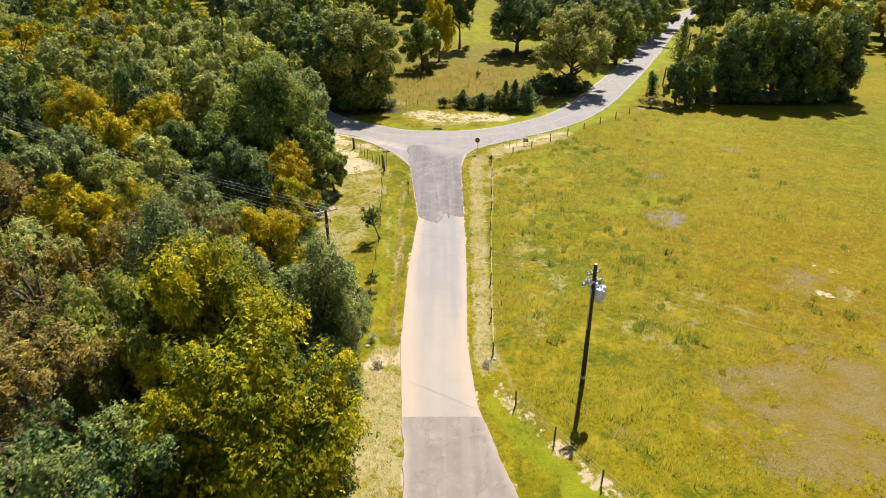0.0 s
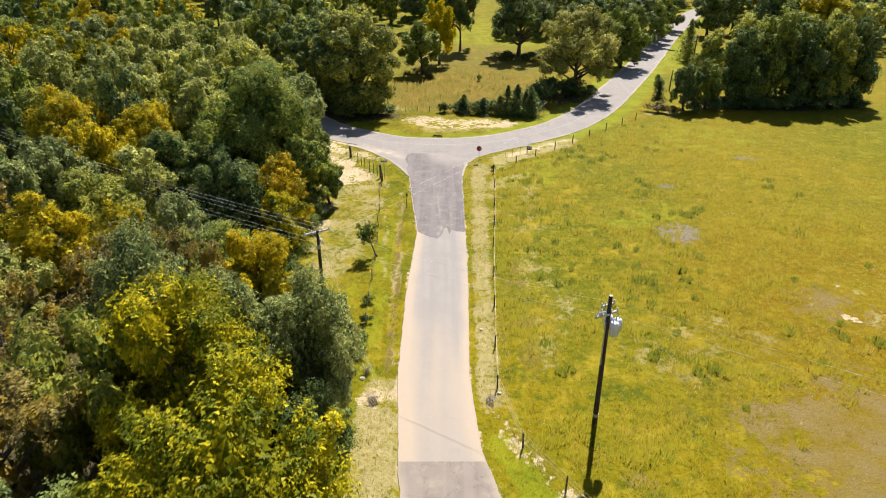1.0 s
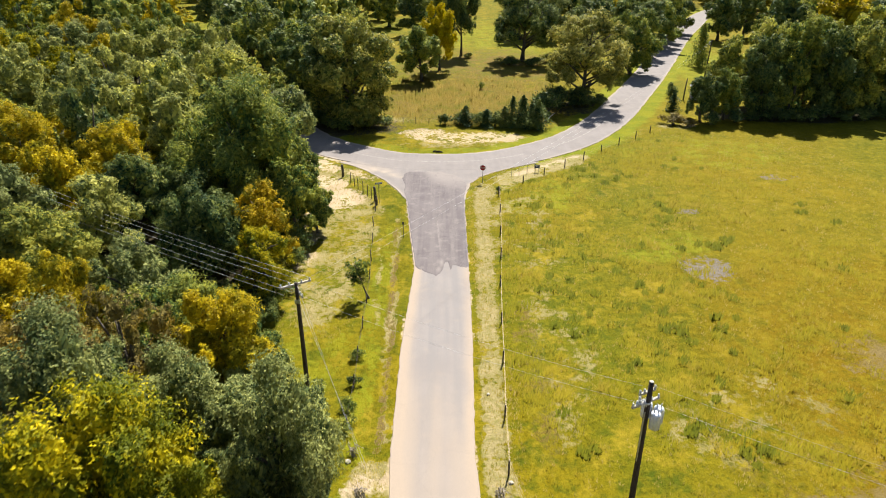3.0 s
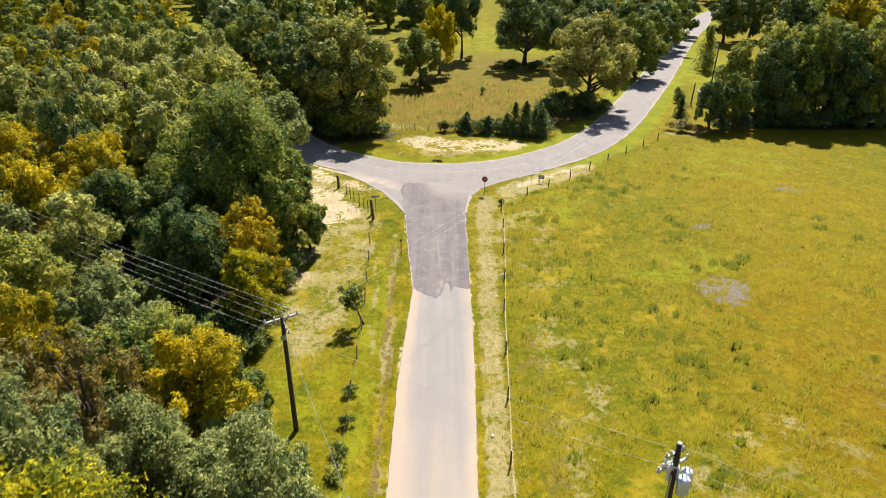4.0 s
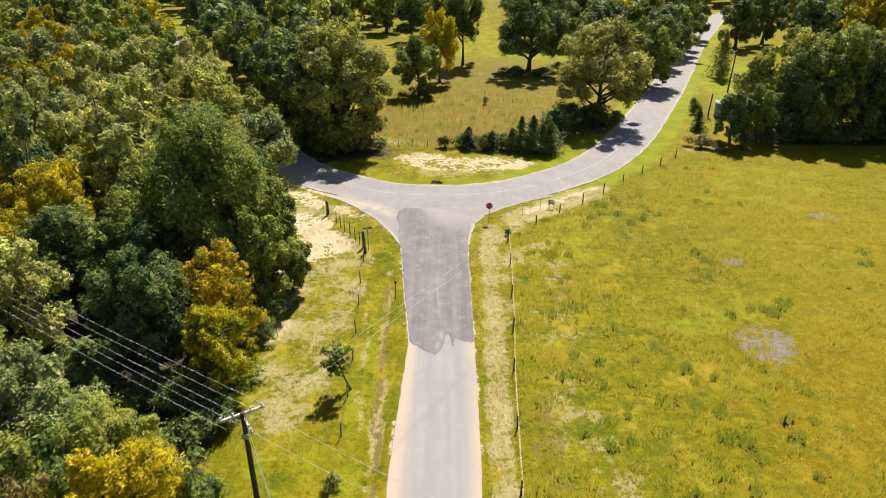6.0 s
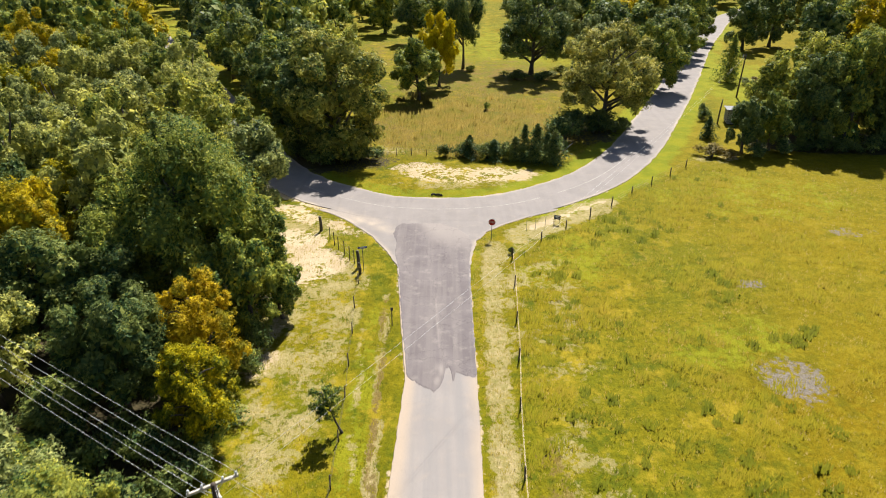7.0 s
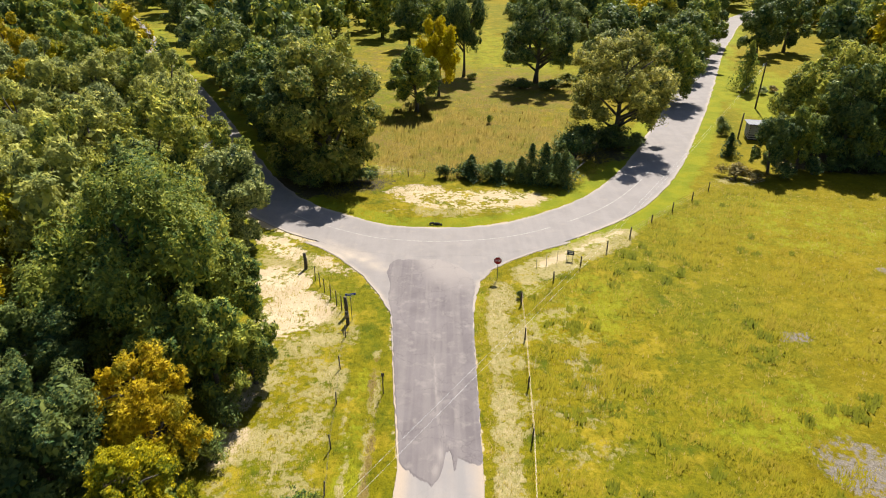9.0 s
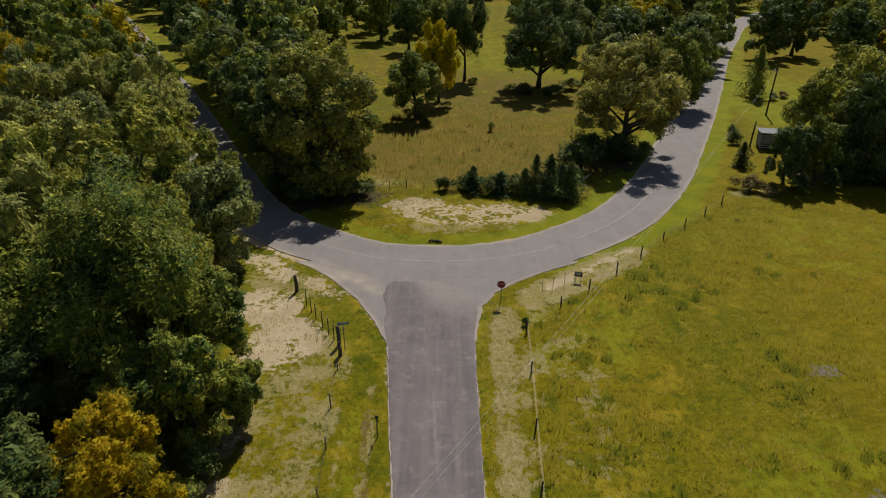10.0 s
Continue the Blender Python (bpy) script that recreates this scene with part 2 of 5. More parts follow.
def blades(name, a, b, c, blend=0.0):
    """Grass: varied blade by blade, and following the sweep of colour of the ground."""
    m = Nodes(name, 0.8, 0.0, 0.1)
    r, where = m.island(), m.place()
    col = m.mix(r, a, b)
    col = m.mix(m.calc("MULTIPLY", m.noise(0.25, 4.0, 0.6, vector=where, lo=0.42, hi=0.66), 0.75), col, c)
    if blend:
        col = m.mix(blend, col, m.mix(1.0, pasture_tone(m, where), (1.12, 1.12, 1.12), "MULTIPLY"))
    m.put("Base Color", col)
    tr = m.tree.nodes.new("ShaderNodeBsdfTranslucent")
    m.tree.links.new(col, tr.inputs[0])
    mx = m.tree.nodes.new("ShaderNodeMixShader")
    mx.inputs[0].default_value = 0.25
    m.tree.links.new(m.bsdf.outputs[0], mx.inputs[1])
    m.tree.links.new(tr.outputs[0], mx.inputs[2])
    m.tree.links.new(mx.outputs[0], m.tree.nodes["Material Output"].inputs["Surface"])
    return m.mat


SOIL = soil()
GRASS = blades("grass_blades", (0.12, 0.13, 0.004), (0.23, 0.20, 0.008), (0.27, 0.21, 0.02), 0.85)
STRAW = blades("straw_blades", (0.21, 0.165, 0.035), (0.31, 0.235, 0.07), (0.20, 0.165, 0.020))
DRYGRASS = blades("dry_bunch_blades", (0.21, 0.160, 0.012), (0.29, 0.215, 0.022), (0.20, 0.155, 0.008), 0.4)
GOLDGRASS = blades("golden_blades", (0.15, 0.098, 0.014), (0.28, 0.200, 0.046), (0.115, 0.118, 0.010), 0.2)
WEED = blades("weed_leaves", (0.052, 0.068, 0.002), (0.105, 0.120, 0.003), (0.13, 0.135, 0.004), 0.2)
BUNCH = blades("bunch_grass_blades", (0.13, 0.135, 0.003), (0.255, 0.218, 0.007), (0.27, 0.21, 0.010), 0.45)

# ---- mesh helpers ----


def mesh_of(name, verts, faces, mat, smooth=False):
    me = bpy.data.meshes.new(name)
    me.from_pydata(verts if isinstance(verts, list) else verts.tolist(), [], faces if isinstance(faces, list) else faces.tolist())
    me.materials.append(mat)
    if smooth:
        me.shade_smooth()
    return me


def part(name, me, parent, label=""):
    ob = new(name, me)
    ob.parent = parent
    return tagged(ob, label)


def thing(name, at, label, category, group="", kind=""):
    ob = new(name)
    ob.empty_display_size = 0.2
    ob.matrix_basis = at if isinstance(at, Matrix) else Matrix.Translation(at)
    return tagged(ob, label, category, group, kind)


def join(*pieces):
    """Several (verts, faces) as one."""
    vs, fs = [], []
    for v, f in pieces:
        fs += [tuple(i + len(vs) for i in q) for q in f]
        vs += [tuple(p) for p in v]
    return vs, fs


def tube(points, radii, seg=7, cap=True):
    """A tapered round bar along the points."""
    vs, fs = [], []
    pts = [Vector(p) for p in points]
    for k, p in enumerate(pts):
        d = (pts[min(k + 1, len(pts) - 1)] - pts[max(k - 1, 0)]).normalized()
        u = d.orthogonal().normalized()
        w = d.cross(u)
        for j in range(seg):
            a = 2 * math.pi * j / seg
            vs.append(tuple(p + radii[k] * (math.cos(a) * u + math.sin(a) * w)))
    for k in range(len(pts) - 1):
        for j in range(seg):
            a, b = k * seg + j, k * seg + (j + 1) % seg
            fs.append((a, b, b + seg, a + seg))
    if cap:
        fs += [tuple(range(seg - 1, -1, -1)), tuple(range((len(pts) - 1) * seg, len(pts) * seg))]
    return vs, fs


def slab(x0, x1, y0, y1, z0, z1, edge=0.01):
    """A box with bevelled edges."""
    bm = bmesh.new()
    bmesh.ops.create_cube(bm, size=1)
    for v in bm.verts:
        v.co = ((x0 + x1) / 2 + v.co.x * (x1 - x0), (y0 + y1) / 2 + v.co.y * (y1 - y0), (z0 + z1) / 2 + v.co.z * (z1 - z0))
    if edge:
        bmesh.ops.bevel(bm, geom=bm.edges[:], offset=edge, segments=1, affect="EDGES")
    bm.verts.ensure_lookup_table()
    vs, fs = [tuple(v.co) for v in bm.verts], [tuple(v.index for v in f.verts) for f in bm.faces]
    bm.free()
    return vs, fs


def moved(piece, m):
    return [tuple(m @ Vector(v)) for v in piece[0]], piece[1]


def curve_through(points, step=1.0):
    """A smooth line through a few points, at even steps."""
    p = [np.array(q, float) for q in points]
    p = [2 * p[0] - p[1], *p, 2 * p[-1] - p[-2]]
    out = []
    for a, b, c, d in zip(p, p[1:], p[2:], p[3:]):
        n = max(2, int(np.linalg.norm(c - b) / step))
        for i in range(n):
            t = i / n
            out.append(0.5 * (2 * b + (c - a) * t + (2 * a - 5 * b + 4 * c - d) * t * t + (3 * b - a - 3 * c + d) * t ** 3))
    out.append(p[-2])
    return np.array(out)


def near_line(px, py, line):
    """The distance of many points from a line of points."""
    best = np.full(px.shape, 1e9)
    for a, b in zip(line[:-1], line[1:]):
        d = b - a
        t = np.clip(((px - a[0]) * d[0] + (py - a[1]) * d[1]) / (d @ d), 0, 1)
        best = np.minimum(best, np.hypot(px - a[0] - t * d[0], py - a[1] - t * d[1]))
    return best


def step_down(d, full, none):
    """1 up to the distance full, 0 from none on."""
    t = np.clip((none - d) / (none - full), 0, 1)
    return t * t * (3 - 2 * t)


# ---- the lines of the roads ----
MAIN = curve_through([(-200, 448), (-136, 331), (-104, 273), (-74, 216), (-59, 189), (-44, 160), (-32, 136), (-24.5, 122), (-17.8, 114), (-9.2, 108.4), (-4, 107.0), (1, 106.8), (7.4, 108),
                      (13.7, 111.4), (20.5, 117.2), (26.8, 125.7), (32.5, 136), (37.2, 146), (46.5, 166), (57, 190), (72.5, 226), (86, 254), (108, 296), (150, 350)], 1.2)
HALF = 3.75


def side_left(y):
    return np.interp(y, [-60, 10, 30, 36.8, 46, 59, 73, 80, 86, 91.5, 95.5, 98.9, 102.7, 105.4, 107], [-2.2, -2.2, -2.5, -2.95, -3.6, -3.6, -3.05, -3.75, -4.3, -4.8, -6.4, -8.2, -11, -13.8, -16])


def side_right(y):
    return np.interp(y, [-60, 10, 24, 29.5, 32.4, 35.1, 38.1, 42.9, 46.1, 59, 66, 73, 88, 93, 97.8, 100.2, 102, 104.3, 106.1, 107], [20, 16, 6.6, 4.7, 3.9, 3.3, 2.55, 2.25, 2.05, 2.4, 2.5, 2.55, 2.6, 2.8, 3.7, 5.1, 6.9, 10.1, 13.4, 14.5])


# ---- ground ----
def axis(lo, hi, step, far):
    mid = list(np.arange(lo, hi + step / 2, step))
    grow = [step * 1.22 ** k for k in range(1, 60)]
    out, x = [], hi
    for g in grow:
        x += g
        out.append(x)
        if x > far:
            break
    left, x = [], lo
    for g in grow:
        x -= g
        left.append(x)
        if x < -far:
            break
    return np.array(left[::-1] + mid + out)


gx, gy = np.meshgrid(axis(-32, 62, 0.5, 2600), axis(14, 152, 0.5, 2600))
px, py = gx.ravel(), gy.ravel()
d_main = near_line(px, py, MAIN) - HALF
inside = (py < 106.5)
d_side = np.where(inside, np.maximum(side_left(py) - px, px - side_right(py)), np.hypot(0, py - 106.5) + 5)
d_road = np.minimum(d_main, d_side)


def blob(x, y, rx, ry, turn=0.0, soft=0.4):
    c, s = math.cos(radians(turn)), math.sin(radians(turn))
    u, v = ((px - x) * c + (py - y) * s) / rx, (-(px - x) * s + (py - y) * c) / ry
    return step_down(np.hypot(u, v), 1 - soft, 1 + soft)


def band(line, width, soft):
    return step_down(near_line(px, py, np.array(line, float)), width, width + soft)


def wood_edge(y):
    """The eastern edge of the left wood."""
    return np.interp(y, [0, 30, 36, 45, 55, 70, 85, 100, 108, 112, 150, 190, 330, 448], [-5.5, -5.8, -7.5, -10, -14, -16, -18.5, -20.5, -24, -30, -48, -70, -146, -212])


sand = np.maximum.reduce([
    0.9 * step_down(d_main, 0.2, 1.5) * (py < 107 - 0.6 * (px + 6)) * (px < -6), 0.5 * step_down(d_main, 0.05, 0.5) * (py < 116) * (px < 22), 0.22 * step_down(d_main, 0.1, 0.6), 0.4 * step_down(d_side, 0.05, 0.35),
    0.66 * blob(3.3, 119.6, 9.6, 3.6, 0, 0.3), blob(-3.4, 122.6, 4, 2.0, 0, 0.5), 0.95 * blob(-16.2, 97.5, 3.6, 3.0, -40), 0.98 * blob(-13.6, 91.8, 3.2, 4.2, -20), 0.7 * blob(-16.0, 85.5, 1.8, 3.0, -15), 0.36 * blob(-14.8, 77, 1.6, 5, 0),
    0.6 * blob(38.6, 60.6, 0.6, 0.5), 0.7 * blob(36.6, 54.6, 0.9, 0.6, -30), 0.5 * band([(12.5, 27), (10.0, 30.5), (7.5, 34.4), (5.0, 38.6), (3.6, 42.0)], 0.42, 0.6), 0.45 * blob(-5.2, 43.5, 1.6, 1.4),
    0.6 * blob(43.5, 127.8, 1.4, 2.4, -25), 0.7 * blob(-12, 101.5, 3.4, 1.0, -48), 0.85 * blob(-17.6, 105.2, 4.2, 1.7, -45), 0.55 * blob(-5.6, 97, 1.3, 2.5, 15), 0.6 * band([(9.5, 100.6), (14, 104.2), (20, 109.2)], 0.3, 0.7)])
straw = np.maximum.reduce([
    0.85 * band([(-5.5, 86), (-5.1, 74), (-4.8, 64), (-4.55, 56), (-4.4, 47)], 0.24, 0.34), 0.6 * band([(-6.9, 80), (-6.5, 70), (-5.95, 61)], 0.1, 0.34),
    0.9 * band([(3.6, 43), (3.8, 60), (4.4, 75), (4.8, 90), (5.4, 97)], 0.6, 0.8), 0.8 * band([(-4.6, 44), (-4.4, 34), (-4.2, 20), (-4.2, 0)], 1.4, 1.0), 0.85 * band([(8.5, 99), (14, 103.4), (20, 108.5)], 1.3, 1.6),
    0.66 * blob(-10.8, 86, 3.4, 9, 0), 0.75 * blob(-16, 102.5, 5, 3, -45), 0.58 * blob(-12.2, 75, 4.2, 15, 5), 0.62 * blob(-8, 130.5, 6, 3.0, 0), 0.36 * blob(9, 84, 5, 16, 0), 0.33 * blob(9, 58, 4, 12, 0), 0.34 * blob(22, 50, 9, 5, 20), 0.30 * blob(37.5, 57, 4.0, 5), 0.55 * blob(1, 115.5, 9, 2.0), 0.7 * blob(3.3, 119.4, 10.4, 4.0, 0, 0.3), 0.58 * blob(5.6, 90, 1.9, 9), 0.5 * blob(40.5, 127, 3, 3)])
brown = np.maximum.reduce([0.95 * blob(4, 144, 19, 15, 0, 0.25), 0.7 * blob(10, 182, 26, 28, 0, 0.5), 0.4 * blob(30, 42, 18, 13, 0, 0.6), 0.5 * blob(6.8, 56, 1.6, 12, 0), 0.5 * blob(-16, 222, 10, 26)])
lush = np.maximum.reduce([0.95 * step_down(d_main, 1.5, 4.5) * (d_side > 0.5) * (py > 104) * ((px > -11) | (py > 112)), 0.9 * band([(4.2, 38.5), (6.0, 34.2), (8.6, 30), (12, 24)], 0.6, 1.2) * (d_side > 0), 0.62 * blob(-6.2, 62, 1.2, 24, 0), 0.45 * blob(-10.5, 58, 3, 10, 0), 0.55 * blob(12, 93, 9, 6, 30), 0.6 * blob(24, 78, 7, 4, 20), 0.5 * blob(40, 112, 16, 9), 0.5 * blob(3.1, 96, 1, 6)])
lush = np.maximum(lush, 0.72 * blob(68, 178, 14, 30, -12))
lush = np.maximum(lush, 0.6 * blob(18, 225, 18, 50, 0) * (1 - blob(4, 143, 17, 16, 0)))
lush *= 1 - blob(3.3, 119.8, 7.5, 2.6, 0, 0.3)
bare = np.maximum.reduce([0.95 * blob(33, 37.5, 13, 8.6, 12, 0.4), 0.6 * blob(35.5, 57.5, 3.5, 4.5, 0, 0.6), 0.9 * band([(-5.5, 85), (-5.1, 74), (-4.8, 64), (-4.55, 56), (-4.4, 47)], 0.10, 0.26), 0.55 * blob(44, 52, 6, 3, 0, 0.6), 0.5 * blob(12.6, 35, 1.4, 0.9, -40)])
gravel = np.maximum.reduce([0.72 * blob(27.2, 72.8, 2.5, 3.3, 25, 0.5), 0.4 * blob(47, 100, 3, 1.5), 0.45 * blob(30, 88, 2, 1)])
# Tree shade painted into the ground below the wood, the grove and oaks.
shade_litter = np.maximum.reduce([np.clip((wood_edge(py) - px) / 3, 0, 1) * (py > -40), blob(65, 134.5, 17, 6.0, 0, 0.3), 0.9 * blob(-16, 126, 9, 6), 0.7 * blob(24, 139, 6, 6)])
sand, straw = sand * (1 - shade_litter * (py < 85)), straw * (1 - shade_litter * (py < 85))
lumps = np.array([noise.noise((x * 0.35, y * 0.35, 0)) + 0.6 * noise.noise((x * 1.1, y * 1.1, 5)) for x, y in zip(px, py)])
gz = -0.03 + 0.05 * lumps * step_down(-d_road, -1.5, -0.4) - 0.22 * band([(-5.6, 88), (-5.2, 70), (-4.8, 57), (-4.5, 44)], 0.1, 0.8) - 0.03 * step_down(d_road, -0.3, 0.3)
nx, ny = gx.shape[1], gx.shape[0]
ii = (np.arange(ny - 1)[:, None] * nx + np.arange(nx - 1)[None, :]).ravel()
me = mesh_of("ground", np.stack([px, py, gz], 1), np.stack([ii, ii + 1, ii + nx + 1, ii + nx], 1), SOIL, True)
for key, values in (("sand", sand), ("straw", straw), ("brown", brown), ("lush", lush), ("gravel", gravel), ("bare", bare), ("shade_litter", shade_litter)):
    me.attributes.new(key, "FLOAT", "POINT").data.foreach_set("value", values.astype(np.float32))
tagged(new("ground", me), "yellow-green pasture with straw, sandy bare patches and lush verges", "ground", kind="structure")

# ---- roads ----


def dusting(x, y):
    """Pale dust swept over the western turn of the junction."""
    u, v = (x + 10.0) * 0.79 - (y - 103.6) * 0.61, (x + 10.0) * 0.61 + (y - 103.6) * 0.79
    return max(0.0, 1 - math.hypot(u / 9.5, v / 1.9)) * (0.75 + 0.9 * noise.noise((u * 0.3, v * 1.6, 61)))


def paving(name, rows, mat, top, label, ragged=0.12, dusty=1.0, category="road", rim_width=0.7, drift=None):
    """A thin paved sheet between left and right edge points, ragged at the rims, dusty there."""
    cols = 22
    vs, fs, es = [], [], []
    for k, (a, b) in enumerate(rows):
        a, b = np.array(a, float), np.array(b, float)
        w = np.linalg.norm(b - a)
        u = (b - a) / max(w, 1e-6)
        la = ragged * (noise.noise((a[0] * 0.9, a[1] * 0.9, 3)) + 0.7 * noise.noise((a[0] * 3.1, a[1] * 3.1, 9)))
        lb = ragged * (noise.noise((b[0] * 0.9, b[1] * 0.9, 13)) + 0.7 * noise.noise((b[0] * 3.1, b[1] * 3.1, 19)))
        a, b = a - u * la, b + u * lb
        for j in range(cols + 1):
            s = j / cols
            s = 0.5 - 0.5 * math.cos(math.pi * s)
            p = a + (b - a) * s
            rim = min(s, 1 - s) * w
            vs.append((p[0], p[1], top - 0.05 * (j in (0, cols))))
            mouth = name == "road" and p[1] < 108.5 and side_left(p[1]) < p[0] < side_right(p[1])
            rest = (0.0 if mouth else dusty) * max(0.0, 1 - rim / rim_width) * (0.7 + 0.5 * noise.noise((p[0] * 0.3, p[1] * 0.3, 21))) + dusting(p[0], p[1])
            es.append(rest + (drift(p[0], p[1], s) if drift else 0.0))
    n = cols + 1
    for k in range(len(rows) - 1):
        for j in range(cols):
            a = k * n + j
            fs.append((a, a + 1, a + 1 + n, a + n))
    me = mesh_of(name, vs, fs, mat)
    me.attributes.new("edge", "FLOAT", "POINT").data.foreach_set("value", np.array(es, np.float32))
    return tagged(new(name, me), label, category, kind="structure")


def across(line, half):
    d = np.gradient(line, axis=0)
    d /= np.linalg.norm(d, axis=1)[:, None]
    nrm = np.stack([-d[:, 1], d[:, 0]], 1)
    return [(p + h * q, p - h * q) for p, q, h in zip(line, nrm, np.broadcast_to(half, len(line)))]


def side_drift(x, y, s):
    """Tan dust that thickens southwards and along the western rim of the side road."""
    wob = noise.noise((x * 0.5, y * 0.06, 71))
    return 0.62 * float(step_down(y + 7 * wob, 46, 62)) * (0.75 + 0.5 * noise.noise((x * 1.1, y * 0.1, 75))) + 0.75 * max(0.0, 1 - s / 0.34) ** 1.3 * (0.8 + 0.5 * wob)


paving("road", across(MAIN, HALF), ROAD_GREY, 0.034, "grey sun-bleached asphalt country road bending through the junction", 0.22, 1.0)
paving("road_apron", [((side_left(y), y), (side_right(y), y)) for y in np.arange(86, 106.8, 0.3)], ROAD_GREY, 0.028, "grey asphalt apron flaring into the junction", 0.15)
paving("road_side", [((side_left(y), y), (side_right(y), y)) for y in np.arange(36.9, 87.2, 0.35)], ROAD_TAN, 0.022, "pale tan chip-sealed side road with dusty edges", 0.06, 1.0, "road", 1.1, side_drift)
paving("road_old", [((side_left(y), y), (side_right(y), y)) for y in np.arange(-60, 37.3, 0.35)], ROAD_OLD, 0.026, "older brown-grey asphalt where the side road widens", 0.12)


def patch_left(y):
    return np.interp(y, [71, 73, 76.6, 80, 86, 91, 94.5, 97, 99.5, 101.5, 102.6], [-2.9, -2.95, -3.3, -3.7, -4.25, -4.7, -5.35, -5.3, -5.85, -5.6, -4.9])


def patch_right(y):
    return np.interp(y, [71, 73, 88, 93, 97, 99, 101, 102.6], [2.5, 2.55, 2.6, 2.75, 3.2, 2.9, 1.6, -0.6])


def p_x(s, a, b):
    return a + (b - a) * s


# the torn front edge: a wide western tongue, a gap of bare road, a narrow drip and a straight eastern end
FRONT_S = [0, 0.06, 0.16, 0.28, 0.40, 0.47, 0.52, 0.57, 0.63, 0.655, 0.675, 0.70, 0.80, 0.92, 1.0]
FRONT_Y = [73.4, 72.6, 72.2, 71.6, 71.2, 71.7, 72.6, 74.2, 74.3, 72.4, 72.3, 73.6, 73.3, 72.9, 73.2]


def patch_mesh():
    """The darker resurfaced strip, with a torn front edge."""
    ys, cols = np.arange(0, 1.0001, 1 / 110), 44
    vs, es = [], []
    for v in ys:
        for j in range(cols + 1):
            s = j / cols
            front = float(np.interp(s, FRONT_S, FRONT_Y)) + 0.22 * noise.noise((s * 14, 2, 0)) + 0.15 * noise.noise((s * 40, 7, 0))
            back = 102.5 + 0.3 * noise.noise((s * 9, 4, 0))
            y = front + (back - front) * v
            a, b = float(patch_left(y)), float(patch_right(y))
            jig = 0.12 * noise.noise((y * 1.4, 31, 0)) + 0.06 * noise.noise((y * 5, 37, 0))
            rim = j in (0, cols) or v in (ys[0], ys[-1])
            vs.append((p_x(s, a, b) + jig * (1 - 2 * s), y, 0.044 - 0.03 * rim))
            smear = max(0.0, 1 - math.hypot((s - 0.47) / 0.16, (v - 0.055) / 0.075)) + 0.7 * max(0.0, 1 - math.hypot((s - 0.5) / 0.035, (v - 0.35) / 0.33)) + 0.5 * max(0.0, 1 - math.hypot((s - 0.72) / 0.05, (v - 0.3) / 0.4))
            worn = float(step_down(1 - v, 0.05, 0.34) * step_down(1 - s, 0.35, 0.75))
            es.append(worn * 0.75 + min(0.9, smear * (0.8 + 1.2 * noise.noise((p_x(s, a, b) * 1.6, y * 0.7, 51)))))
    n = cols + 1
    fs = [(k * n + j, k * n + j + 1, (k + 1) * n + j + 1, (k + 1) * n + j) for k in range(len(ys) - 1) for j in range(cols)]
    me = mesh_of("road_patch", vs, fs, ROAD_PATCH)
    me.attributes.new("edge", "FLOAT", "POINT").data.foreach_set("value", np.array(es, np.float32))
    tagged(new("road_patch", me), "darker mauve-grey asphalt resurfacing with a torn front edge", "road", kind="structure")


patch_mesh()
line = MAIN[(MAIN[:, 0] > -19) & (MAIN[:, 0] < 29.5) & (MAIN[:, 1] < 131)]
vs, fs = [], []
for k, (a, b) in enumerate(across(line, 0.07)):
    vs += [(*a, 0.040), (*b, 0.040)]
    if k and noise.noise((k * 0.35, 1, 0)) > -0.22:
        fs.append((2 * k - 2, 2 * k - 1, 2 * k + 1, 2 * k))
tagged(new("road_marking", mesh_of("road_marking", vs, fs, ROAD_LINE)), "faded broken white centre line on the bend", "road marking", kind="structure")

# ---- trees ----


def leaf_cards(rng, centre, out, size):
    """Many small folded leaf sprays at the given places, facing roughly along out."""
    n = len(centre)
    nrm = out * 0.75 + rng.normal(0, 0.52, (n, 3)) + np.array([0, 0, 0.42])
    nrm /= np.linalg.norm(nrm, axis=1)[:, None]
    a = np.cross(nrm, rng.normal(0, 1, (n, 3)))
    a /= np.linalg.norm(a, axis=1)[:, None]
    b = np.cross(nrm, a)
    s = (size * rng.uniform(0.6, 1.35, n))[:, None]
    fold = nrm * s * rng.uniform(-0.3, 0.3, n)[:, None]
    v = np.stack([centre, centre + (a * 0.86 + b * 0.08) * s + fold, centre + (a * 0.34 + b * 0.50) * s, centre + (b * -0.80 - a * 0.20) * s - fold, centre + (b * -0.36 + a * 0.42) * s], 1).reshape(-1, 3)
    k = np.arange(n)[:, None] * 5
    f = np.concatenate([k + np.array([[0, 1, 2]]), k + np.array([[0, 3, 4]])], 0)
    return v, f


def ball_faces(level):
    """The triangles of an even sphere."""
    bm = bmesh.new()
    bmesh.ops.create_icosphere(bm, subdivisions=level, radius=1)
    tris = np.array([[tuple(v.co) for v in f.verts] for f in bm.faces])
    bm.free()
    return tris


BALLS = {k: ball_faces(k) for k in (2, 3, 4)}


